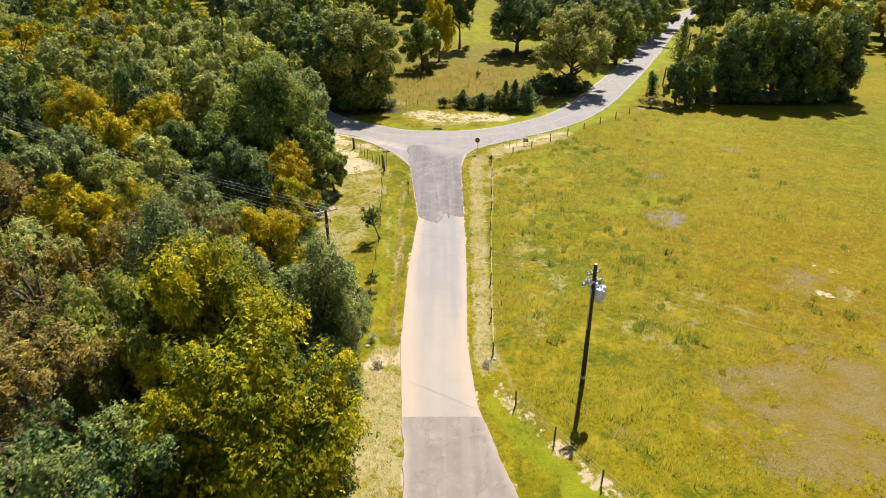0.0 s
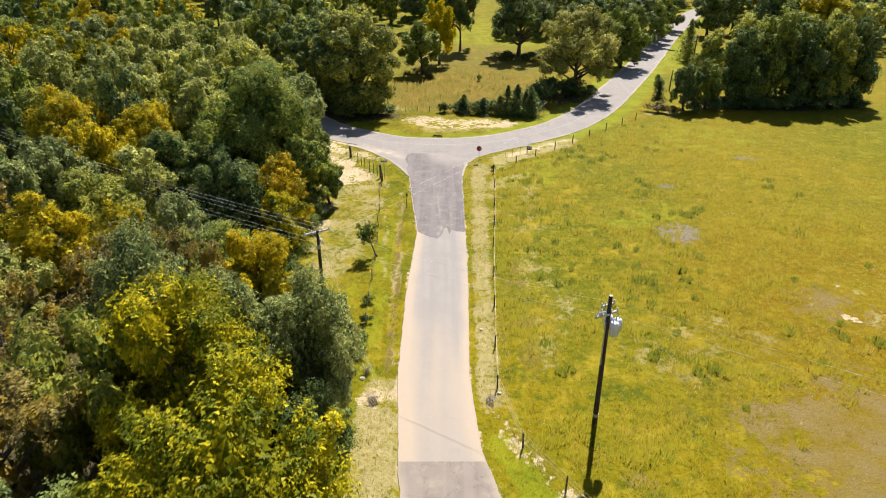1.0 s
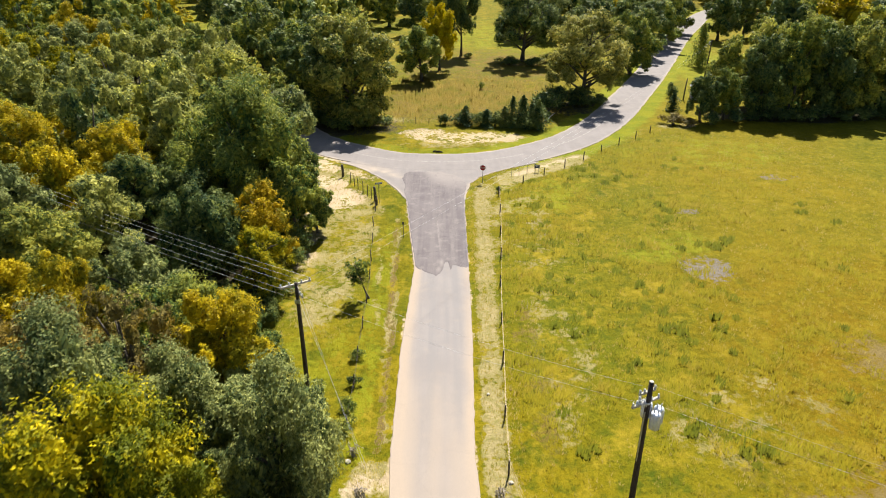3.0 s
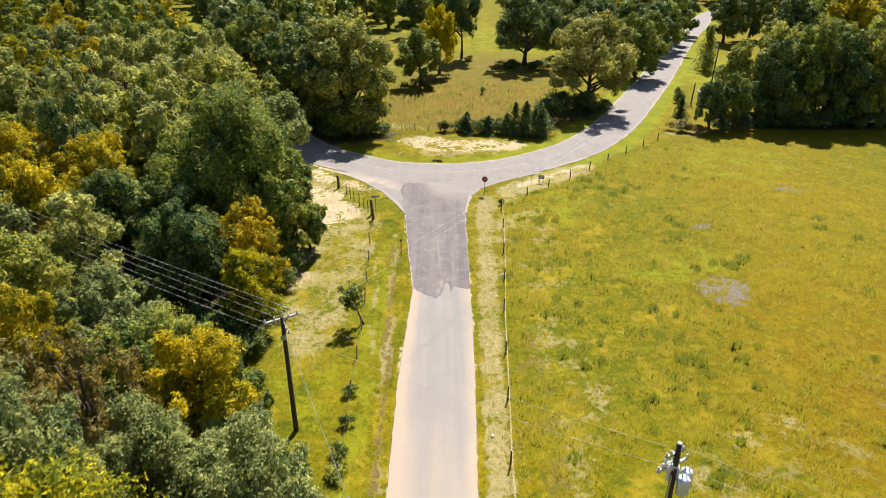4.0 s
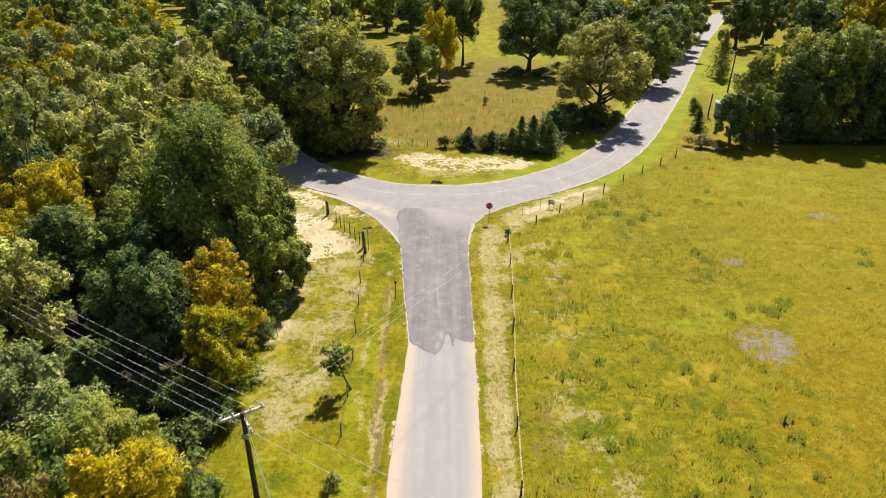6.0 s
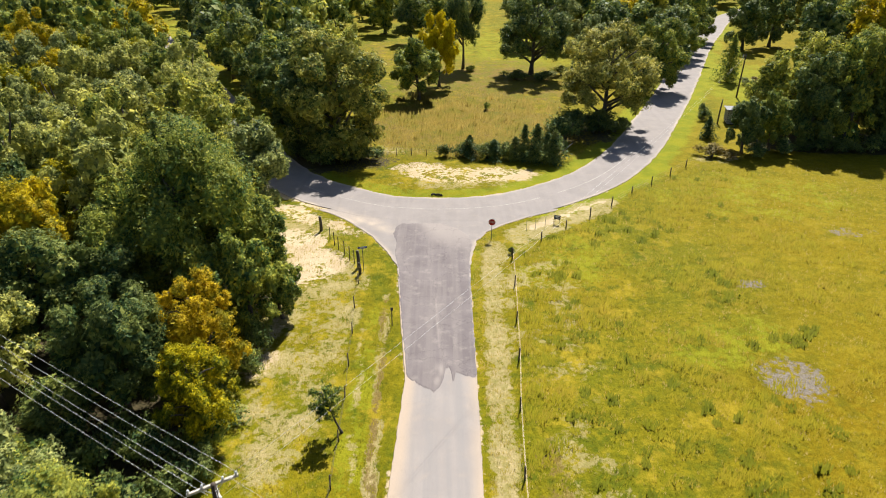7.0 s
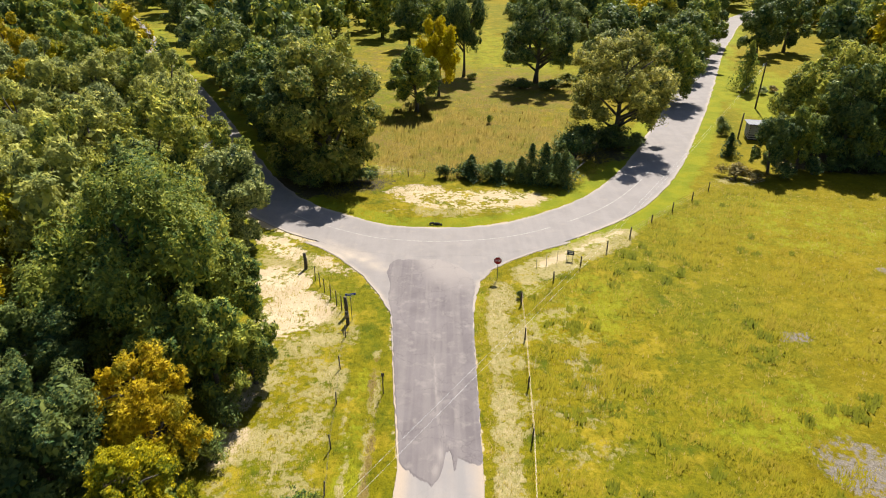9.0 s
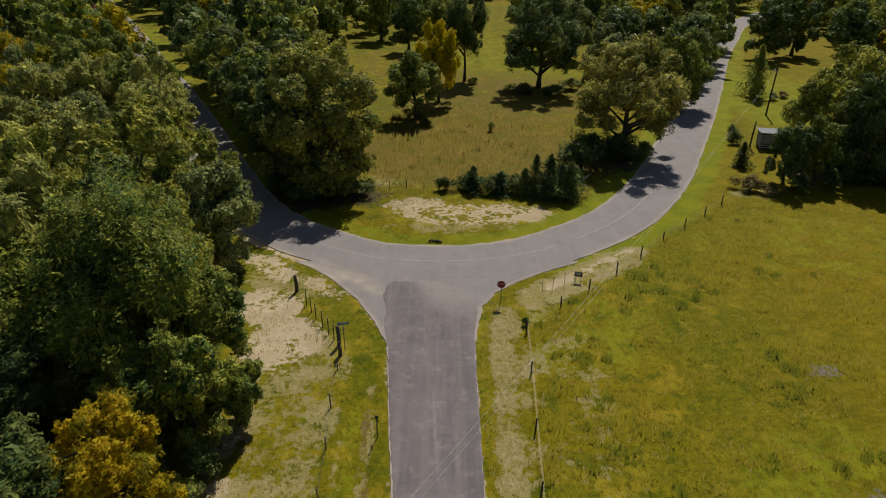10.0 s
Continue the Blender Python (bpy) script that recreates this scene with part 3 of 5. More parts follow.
def leaf_shell(rng, centre, r, tall, level):
    """The thick inner leafage of a lobe: loose overlapping leaf sprays all round it, each turned its own way."""
    t = BALLS[level] * (1 + 0.16 * np.sin(BALLS[level] @ rng.normal(0, 3.2, 3) + rng.uniform(0, 6))[..., None]) * (1 + 0.13 * np.sin(BALLS[level] @ rng.normal(0, 6.5, 3) + rng.uniform(0, 6))[..., None])
    mid = t.mean(1, keepdims=True)
    t = mid * rng.uniform(0.86, 1.12, (len(t), 1, 1)) + (t - mid) * rng.uniform(0.85, 1.25, (len(t), 1, 1)) + mid * rng.normal(0, 0.075 if level > 2 else 0.12, (len(t), 3, 1))
    return t.reshape(-1, 3) * np.array([r, r, r * tall]) + centre


def broadleaf(seed, radius, height, bare, lobes, leaves, size, limbs=10, low=-0.6, wide=0.36, upright=1.15, airy=0.0, level=3):
    """The crown and the trunk with its limbs: a few billowing lobes with dark gaps between, each a heap of leafy tufts."""
    rng = np.random.default_rng(seed)
    zc, rz = bare + (height - bare) * 0.48, (height - bare) * 0.5
    ways, tries, gap = [], 0, 0.62 * math.sqrt(14 / lobes)
    while len(ways) < lobes:
        d = rng.normal(0, 1, 3)
        d /= np.linalg.norm(d)
        tries += 1
        if d[2] < low or any(np.linalg.norm(d - e) < gap * (0.995 ** tries) for e in ways):
            continue
        ways.append(d)
    cs, os, heart, weight = [], [], [], []
    for d in ways:
        rl = radius * wide * rng.uniform(0.55, 1.22)
        out = rng.uniform(0.78, 1.1)
        p = np.array([d[0] * out * (radius - rl), d[1] * out * (radius - rl), zc + d[2] * out * (rz - rl * upright * 0.9)])
        heart.append((p, rl, d)), weight.append(rl ** 2)
    heart.append((np.array([0, 0, zc]), radius * 0.5, np.array([0, 0, 1.0]))), weight.append(0.10 * sum(weight))
    share = np.array(weight) / sum(weight) * leaves
    for (p, rl, d), n in zip(heart, share):
        tufts_here = max(5, int(n / 45)) if n < 700 else int(14 + n / 90)
        per = max(3, int(n / tufts_here))
        for _ in range(tufts_here):
            e = rng.normal(0, 1, 3) + 0.75 * d + np.array([0, 0, 0.35])
            e /= np.linalg.norm(e)
            rc = rl * rng.uniform(0.20, 0.42)
            c = p + e * np.array([1, 1, upright]) * (rl - rc * 0.5) * rng.uniform(0.72, 1.06 + airy)
            f = rng.normal(0, 1, (per, 3)) + 0.5 * e
            f /= np.linalg.norm(f, axis=1)[:, None]
            cs.append(c + f * (rc * rng.uniform(0.25, 1.15 + airy, per) ** 0.8)[:, None] * np.array([1, 1, 1.1]))
            os.append(f * 0.45 + e * 0.75)
    crown_v, crown_f = leaf_cards(rng, np.concatenate(cs), np.concatenate(os), size)
    shell = np.concatenate([leaf_shell(rng, p, rl * (0.66 - airy * 0.6), upright, level) for p, rl, d in heart])
    crown = np.concatenate([crown_v, shell]), np.concatenate([crown_f, np.arange(len(shell)).reshape(-1, 3) + len(crown_v)])
    r0 = 0.022 * height + 0.012 * radius
    lean = rng.normal(0, 0.03, 2)
    spine = [(lean[0] * z + 0.12 * math.sin(z * 0.9 + seed), lean[1] * z, z) for z in np.linspace(-0.15, zc + rz * 0.35, 7)]
    wood = [tube(spine, [r0 * 1.35] + [r0 * (1 - 0.13 * k) for k in range(1, 7)], 7 if limbs > 7 else 5)]
    for k in rng.permutation(lobes)[:limbs]:
        p = heart[k][0]
        z0 = max(bare * 0.75, min(p[2] - 0.5 * np.hypot(p[0], p[1]), zc + rz * 0.2)) * rng.uniform(0.85, 1.0)
        s = np.array([lean[0] * z0, lean[1] * z0, z0])
        m = s + (p - s) * 0.5 + np.array([0, 0, 0.35]) + rng.normal(0, 0.15, 3)
        wood.append(tube([s, m, p], [r0 * 0.5, r0 * 0.28, r0 * 0.08], 5 if limbs > 7 else 3))
    return crown, join(*wood)


def conifer(seed, radius, height, leaves, size):
    """A cedar: a ragged pointed cone of short sprays."""
    rng = np.random.default_rng(seed)
    h = rng.uniform(0.02, 1.0, leaves) ** 1.25
    ang = rng.uniform(0, 2 * math.pi, leaves)
    tier = 0.74 + 0.30 * np.sin(h * 11 + 2.6 * np.sin(ang * 2 + seed)) + 0.30 * np.sin(ang * 3 + h * 9 + seed * 1.7)
    r = radius * (1 - h ** 1.5) ** 0.8 * tier * rng.uniform(0.35, 1.25, leaves)
    p = np.stack([r * np.cos(ang), r * np.sin(ang), 0.15 + h * (height - 0.15)], 1)
    out = np.stack([np.cos(ang), np.sin(ang), np.full(leaves, 0.35)], 1)
    return leaf_cards(rng, p, out, size), tube([(0, 0, -0.1), (0, 0, height * 0.5), (0, 0, height * 0.95)], [0.03 * height * 0.5, 0.02 * height * 0.5, 0.01], 7)


def shrub(seed, radius, height, leaves, size):
    rng = np.random.default_rng(seed)
    c, o = [], []
    for k in range(9):
        a, r = rng.uniform(0, 6.28), radius * rng.uniform(0, 0.85)
        rc = radius * rng.uniform(0.18, 0.46)
        p = np.array([r * math.cos(a), r * math.sin(a), height * rng.uniform(0.3, 0.8)])
        d = rng.normal(0, 1, (leaves // 9, 3))
        d /= np.linalg.norm(d, axis=1)[:, None]
        q = p + d * (rc * rng.uniform(0.35, 1.35, len(d)))[:, None] * np.array([1, 1, 0.8])
        q[:, 2] = np.clip(q[:, 2], 0.03, None)
        c.append(q), o.append(d)
    wood = [tube([(0, 0, -0.1), (0.3 * radius * math.cos(a), 0.3 * radius * math.sin(a), height * 0.4), (0.5 * radius * math.cos(a), 0.5 * radius * math.sin(a), height * 0.75)], [0.05, 0.035, 0.015], 5) for a in (0.4, 2.3, 4.4)]
    return leaf_cards(rng, np.concatenate(c), np.concatenate(o), size), join(*wood)


KINDS = {}


def kind(name, made, radius, height):
    (cv, cf), (tv, tf) = made
    KINDS.setdefault(name, []).append((mesh_of("crown", cv, cf, LEAF["green"]), mesh_of("trunk", tv, tf, BARK, True), radius, height))


for s in range(5):
    kind("near", broadleaf(10 + s, 4.6, 14, 1.0, 19, 9000, 0.205, 10, -0.7, 0.34), 4.6, 14)
for s in range(3):
    kind("near_open", broadleaf(30 + s, 4.4, 13, 0.8, 22, 11500, 0.175, 12, -0.75, 0.32, 1.2, 0.10), 4.4, 13)
kind("near_fine", broadleaf(27, 4.4, 13, 0.8, 20, 13500, 0.165, 12, -0.75, 0.34, 1.25, 0.08, 4), 4.4, 13)
for s in range(2):
    kind("thin", broadleaf(34 + s, 4.4, 13, 2.2, 22, 5600, 0.19, 18, -0.6, 0.27, 1.2, 0.35, 2), 4.4, 13)
for s in range(3):
    kind("big", broadleaf(40 + s, 8.6, 18, 0.2, 34, 13500, 0.33, 14, -0.9, 0.29, 1.0, 0.05), 8.6, 18)
kind("big_near", broadleaf(43, 8.6, 18, 0.2, 21, 19000, 0.25, 14, -0.9, 0.37, 1.2, 0.10, 4), 8.6, 18)
for s in range(2):
    kind("spread", broadleaf(47 + s, 8.6, 18, 1.3, 36, 13500, 0.31, 20, -0.66, 0.27, 0.9, 0.10), 8.6, 18)
for s in range(2):
    kind("big_open", broadleaf(45 + s, 8.6, 18, 2.4, 24, 9500, 0.42, 14, -0.6, 0.3, 0.95, 0.08), 8.6, 18)
for s in range(3):
    kind("column", broadleaf(24 + s, 4.6, 18, -0.4, 26, 8000, 0.29, 4, -1.0, 0.38, 1.5, 0.05), 4.6, 18)
for s in range(4):
    kind("mid", broadleaf(50 + s, 5.5, 15, 0.4, 16, 3300, 0.36, 4, -0.9, 0.34), 5.5, 15)
for s in range(3):
    kind("far", broadleaf(60 + s, 6.0, 15, 0.6, 10, 1000, 0.8, 3, -0.85, 0.42, 1.15, 0.0, 2), 6.0, 15)
kind("round", broadleaf(66, 5.0, 12.5, 0.8, 20, 5600, 0.30, 12, -0.8, 0.32), 5.0, 12.5)
kind("small", broadleaf(70, 1.5, 4.2, 1.5, 12, 1700, 0.15, 10, -0.7, 0.36, 1.0, 0.3, 2), 1.5, 4.2)
for s in range(2):
    kind("sapling", broadleaf(74 + s, 3.0, 8.5, 0.0, 13, 3600, 0.235, 6, -0.95, 0.38, 1.3), 3.0, 8.5)
for s in range(3):
    kind("cedar", conifer(80 + s, 1.5, 4.6, 1900, 0.26), 1.5, 4.6)
for s in range(2):
    kind("shrub", shrub(90 + s, 1.5, 2.2, 1700, 0.20), 1.5, 2.2)

WORDS = {"green": "fresh green", "olive": "olive-green", "pale": "pale olive-green", "dark": "dark green", "grey": "grey-green", "lime": "bright yellow-green", "gold": "golden autumn-yellow", "yellow": "pure yellow autumn", "amber": "orange-gold autumn", "rust": "thin brownish", "oak": "brown-tinged green", "tawny": "tawny green", "cedar": "dark evergreen"}
pick = random.Random(7)


def tree(k, x, y, height, colour, radius=None, label="", group="", name="tree", z=-0.03):
    crown, trunk, r0, h0 = pick.choice(KINDS[k])
    sz = height / h0
    sr = (radius / r0) if radius else sz
    ob = thing(name, Matrix.Translation((x, y, z)) @ pose(0, 0, 0, 0, 0, pick.uniform(0, 360)) @ Matrix.Diagonal((sr, sr, sz, 1)),
               label or f"{WORDS[colour]} broadleaved tree in the dense roadside wood", "shrub" if k == "shrub" else "tree", group)
    c = part("crown", crown, ob)
    c.material_slots[0].link = "OBJECT"
    c.material_slots[0].material = LEAF[colour]
    part("trunk", trunk, ob)
    return ob


placed = []


def grow(k, x, y, height, colour, radius, label="", group="", **more):
    placed.append((x, y, radius))
    return tree(k, x, y, height, colour, radius, label, group, **more)


WOOD = "trees of the roadside wood"
# (kind, x, y, height, colour, radius) of the trees that stand out in the wood
for row in [
    ("near_fine", -9.2, 24.2, 17.2, "lime", 6.0), ("thin", -14.6, 19.5, 15.0, "dark", 4.8), ("near", -8.6, 14.5, 13.0, "dark", 4.2), ("near_fine", -13.4, 32.0, 16.6, "lime", 5.2), ("near_fine", -8.2, 33.5, 9.0, "dark", 3.4),
    ("near_fine", -8.3, 38.0, 13.8, "grey", 3.6), ("near", -11.4, 42.0, 10.2, "grey", 3.5), ("near_fine", -15.0, 42.0, 11.6, "grey", 3.4), ("near", -12.0, 47.0, 8.4, "grey", 2.8), ("near", -14.2, 48.0, 12.0, "gold", 3.6), ("near", -18.6, 50.2, 12.4, "green", 3.8), ("thin", -22.6, 43.5, 13.6, "rust", 4.2),
    ("near_fine", -18.2, 37.6, 17.0, "grey", 4.2), ("near", -18.8, 31.8, 16.2, "olive", 3.9), ("thin", -18.2, 44.4, 14.0, "rust", 3.4), ("thin", -26.0, 36.0, 14.5, "rust", 4.6), ("near_open", -22.6, 54.6, 12.6, "grey", 4.4), ("near_open", -18.2, 72.2, 10.4, "amber", 3.8),
    ("near_open", -16.4, 66.2, 8.4, "lime", 2.9), ("near", -22.4, 68.4, 12.2, "dark", 4.2), ("sapling", -16.4, 79.2, 10.4, "green", 3.4), ("big_near", -23.0, 84.5, 17.3, "green", 8.2), ("sapling", -17.8, 87.5, 10.5, "green", 3.6),
    ("near", -36.5, 83.0, 13.6, "gold", 5.0), ("near", -32.0, 76.5, 12.0, "dark", 4.4), ("near_open", -48.5, 86.0, 14.2, "gold", 4.8), ("mid", -33.0, 92.5, 17.3, "pale", 6.0), ("mid", -47.0, 99.5, 16.4, "pale", 5.6),
    ("mid", -43.0, 107.5, 14.6, "pale", 5.6), ("mid", -31.5, 110.5, 15.3, "olive", 6.0), ("near", -32.5, 53.0, 12.6, "gold", 4.4), ("near", -33.0, 62.0, 12.5, "olive", 4.6), ("column", -21.5, 104.0, 12.6, "grey", 4.4), ("mid", -25.8, 109.8, 14.6, "olive", 5.0),
    ("mid", -66.0, 146.0, 14.0, "gold", 5.0), ("mid", -42.5, 143.0, 15.0, "pale", 5.6), ("mid", -48.0, 154.0, 15.0, "green", 5.6), ("mid", -37.5, 124.0, 14.5, "olive", 5.0), ("mid", -31.8, 119.6, 14.5, "olive", 4.8), ("mid", -40.0, 133.5, 14.5, "pale", 5.2), ("near_open", -25.6, 51.4, 12.8, "gold", 3.0), ("thin", -20.5, 26.5, 15.0, "rust", 4.6), ("thin", -27.0, 26.5, 14.0, "rust", 4.6),
    ("near", -41.5, 70.5, 12.8, "grey", 4.8), ("thin", -40.5, 56.0, 12.8, "rust", 4.8), ("near", -29.5, 86.0, 11.0, "dark", 4.0), ("near", -27.5, 78.0, 9.5, "dark", 3.6), ("sapling", -26.0, 65.5, 4.5, "dark", 2.6),
]:
    grow(*row, group=WOOD)

BEYOND = "trees beyond the junction"
for row, words in [
    (("big", -15.8, 127.8, 18.8, "oak", 9.4), "large brown-tinged oak with a broad crown beside the bend"),
    (("round", -5.0, 163.5, 12.8, "green", 5.8), "rounded green tree standing alone in the dry meadow"),
    (("round", -1.0, 176.0, 16.4, "yellow", 4.8), "bright yellow autumn tree behind a green one"),
    (("big_open", 4.8, 196.0, 20.0, "dark", 5.8), "tall dark tree with a bare lower trunk"),
    (("spread", 20.5, 188.0, 20.5, "dark", 9.4), "dark green oak with an open lower crown"),
    (("spread", 27.4, 143.4, 17.6, "tawny", 9.2), "brown-tinged oak with a low broad crown at the bend"),
    (("big", 44.0, 171.5, 15.4, "green", 7.2), "broad green tree overhanging the road"),
    (("mid", 62.6, 210.5, 17.0, "green", 7.8), "green tree overhanging the road"),
    (("mid", 52.8, 193.5, 16.0, "dark", 7.0), "broad green tree overhanging the road"),
    (("mid", 33.5, 186.0, 15.0, "grey", 6.0), "grey-green tree behind the oaks"),
    (("cedar", 63.5, 180.3, 10.2, "green", 2.6), "slim green young tree on the roadside verge"),
    (("mid", 84.0, 223.0, 17.0, "dark", 6.6), "dark tree at the far end of the road"),
    (("mid", 94.0, 228.0, 17.0, "dark", 6.6), "dark tree at the far end of the road"),
    (("mid", 67.5, 222.5, 15.5, "green", 7.0), "green tree overhanging the far road"),
    (("mid", 76.0, 238.0, 16.0, "dark", 7.6), "dark tree overhanging the far road"),
    (("mid", 84.0, 280.0, 17.0, "dark", 7.4), "dark tree closing the far end of the road"),
    (("mid", 110.0, 272.0, 17.0, "dark", 7.4), "dark tree closing the far end of the road"),
    (("mid", 96.0, 300.0, 18.0, "dark", 7.6), "dark tree closing the far end of the road"),
    (("mid", 120.0, 292.0, 18.0, "dark", 7.6), "dark tree closing the far end of the road"),
    (("mid", 104.0, 316.0, 19.0, "dark", 8.0), "dark tree closing the far end of the road"),
    (("mid", -9.6, 234.0, 16.0, "dark", 6.4), "dark tree at the back of the meadow"),
    (("mid", -0.5, 228.0, 16.0, "green", 6.0), "green tree at the back of the meadow"),
    (("mid", -24.0, 272.0, 18.0, "dark", 7.0), "dark tree at the back of the meadow"),
    (("mid", 33.0, 222.0, 16.0, "grey", 6.6), "grey-green tree at the back of the meadow"),
    (("mid", 42.0, 214.0, 15.0, "dark", 6.4), "dark tree at the back of the meadow"),
    (("mid", -22.0, 139.0, 17.0, "dark", 6.4), "dark tree behind the large oak"),
    (("mid", -26.0, 158.0, 16.0, "olive", 6.4), "olive-green tree behind the large oak"),
    (("mid", -18.5, 150.0, 18.0, "olive", 6.6), "olive-green tree behind the large oak"),
    (("mid", -62.0, 210.0, 13.0, "dark", 4.2), "dark rounded tree on the grass verge"),
    (("mid", -66.0, 226.0, 14.0, "grey", 4.6), "grey-green tree on the grass verge"),
    (("mid", -79.0, 247.0, 15.0, "dark", 5.6), "dark tree on the grass verge"),
    (("mid", -30.0, 178.0, 15.0, "dark", 6.0), "dark tree in the clump behind the oak"),
]:
    grow(*row, words, BEYOND)

for k, p in enumerate(curve_through([(-19.5, 131.5), (-24.3, 139.5), (-35.5, 161), (-48, 184)], 6.6)):
    grow("mid", p[0], p[1], 17.0 - (k % 3), ("dark", "olive", "dark", "green")[k % 4], 6.6, "dark tree shading the lane beside the junction", BEYOND)

GROVE = "trees of the pasture grove"
for row, words in [
    (("sapling", 45.8, 129.0, 9.8, "dark", 3.2), "dark small tree at the corner of the grove"), (("sapling", 50.4, 130.5, 10.0, "green", 3.3), "small green tree at the corner of the grove"),
    (("column", 57.2, 131.6, 16.2, "dark", 4.6), "tall dark tree of the pasture grove"), (("column", 63.0, 132.2, 18.4, "green", 5.0), "tall green tree of the pasture grove"), (("column", 69.4, 132.0, 17.6, "dark", 5.0), "tall dark tree of the pasture grove"),
    (("column", 75.0, 132.6, 18.4, "olive", 4.8), "tall olive tree of the pasture grove"), (("column", 79.8, 134.0, 17.4, "dark", 4.6), "tall dark tree of the pasture grove"),
    (("mid", 56.0, 141.0, 14.5, "olive", 5.4), "olive tree at the back of the grove"), (("mid", 63.0, 142.0, 17.4, "olive", 6.0), "olive tree at the back of the grove"), (("mid", 71.0, 143.0, 18.0, "green", 6.2), "green tree at the back of the grove"),
    (("mid", 77.5, 143.0, 17.0, "olive", 6.0), "olive tree at the back of the grove"), (("column", 98.0, 139.0, 17.0, "dark", 5.6), "dark tree standing past the pasture gap"), (("column", 105.0, 141.0, 17.0, "dark", 5.6), "dark tree standing past the pasture gap"),
    (("big", 113.0, 146.0, 16.0, "dark", 7.0), "dark tree standing past the pasture gap"), (("mid", 67.0, 154.0, 15.0, "olive", 5.8), "olive tree behind the grove"), (("mid", 79.0, 157.0, 16.0, "olive", 6.2), "olive tree behind the grove"),
]:
    grow(*row, words, GROVE)


def free(x, y, r):
    return all(math.hypot(x - a, y - b) > 0.71 * (r + c) for a, b, c in placed)


def off_road(x, y, gap):
    return near_line(np.array([x]), np.array([y]), MAIN)[0] > HALF + gap


# the rest of the wood, nearer and farther, around a dark gap
placed.extend([(-23.0, 62.0, 5.0), (-17.0, 58.5, 3.6)])
tones = ["olive"] * 4 + ["pale"] * 3 + ["green"] * 4 + ["grey"] + ["dark"] * 4 + ["gold"] * 2 + ["rust"] * 2 + ["lime"]
for _ in range(3000):
    y = pick.uniform(8, 112)
    x = float(wood_edge(y)) - 3.4 - pick.uniform(0, 62)
    r = pick.uniform(3.5, 5.0)
    if x < -17 - 0.64 * y or not free(x, y, r) or not off_road(x, y, 2.5):
        continue
    h = min(16.5, r * pick.uniform(2.2, 3.3) + 0.3)
    tone = pick.choice(tones)
    if tone == "rust" and (y > 60 or x > -18) or tone == "olive" and y < 75 and pick.random() < 0.6:
        tone = "green"
    grow("thin" if tone == "rust" else "near" if math.hypot(x, y) < 60 else "mid", x, y, h, tone, r, group=WOOD)
pale_tones = ["pale"] * 6 + ["olive"] * 2 + ["green"] * 3 + ["gold"] * 2 + ["lime"] * 2 + ["grey"] * 3
for _ in range(2500):
    y = pick.uniform(105, 190)
    x = float(np.interp(y, [105, 189, 273, 448], [-26, -60, -105, -200])) - 5 - pick.uniform(0, 90)
    r = pick.uniform(4.8, 6.2)
    if x < -17 - 0.64 * y or not free(x, y, r) or not off_road(x, y, 2.5):
        continue
    grow("mid", x, y, r * pick.uniform(2.3, 2.8), pick.choice(pale_tones), r, "autumn-tinted tree of the far wood", "trees of the far wood")


def meadow_gap(x, y):
    """Open grass that shows between the trees."""
    depth = (y - 38) * 0.898 + 13.9
    return (y < 222 and -12 < x < 46) or (y < 252 and -32 < x < 6) or (y < 360 and abs(x - 0.064 * depth) < 0.022 * depth + 7) or (x < np.interp(y, [150, 190, 233, 262], [68, 84, 108, 118]) and y < 262 and x > 62) \
        or (195 < y < 295 and -float(np.interp(y, [189, 273, 448], [59, 104, 200])) < x < -float(np.interp(y, [189, 273, 448], [59, 104, 200])) + 24) or ((x - 13) / 7) ** 2 + ((y - 235) / 36) ** 2 < 1 or ((x - 30) / 26) ** 2 + ((y - 345) / 30) ** 2 < 1 or (88 < x < 96 and y < 215) or ((x + 22) / 12) ** 2 + ((y - 225) / 14) ** 2 < 1 \
        or ((x + 55) / 25) ** 2 + ((y - 330) / 30) ** 2 < 1


far_tones = ["dark"] * 5 + ["green"] * 4 + ["olive"] * 3 + ["gold"]
distant = []
for _ in range(7000):
    y = pick.uniform(150, 560)
    x = pick.uniform(-18 - 0.64 * y, 30 + 0.62 * y)
    r = pick.uniform(6.0, 8.0)
    road_x = float(np.interp(y, [130, 166, 254, 350], [29, 46.5, 86, 150]))
    left_x = -float(np.interp(y, [105, 189, 273, 448], [26, 59, 104, 200]))
    if (x < left_x and y < 190) or meadow_gap(x, y) or not free(x, y, r * 1.05) or not off_road(x, y, 4.0) or (y > 290 and abs(x + 158) < 14):
        continue
    if x > road_x and y < 200 and x < 118 or x > road_x + 40 and y < 170:
        continue
    h = r * pick.uniform(2.2, 2.6)
    if y < 262:
        grow("far", x, y, h, pick.choice(far_tones), r, "green tree of the distant wood", "trees of the distant wood")
    else:
        placed.append((x, y, r))
        distant.append((x, y, h / 15, r / 6, pick.choice(tones if x < left_x else far_tones)))

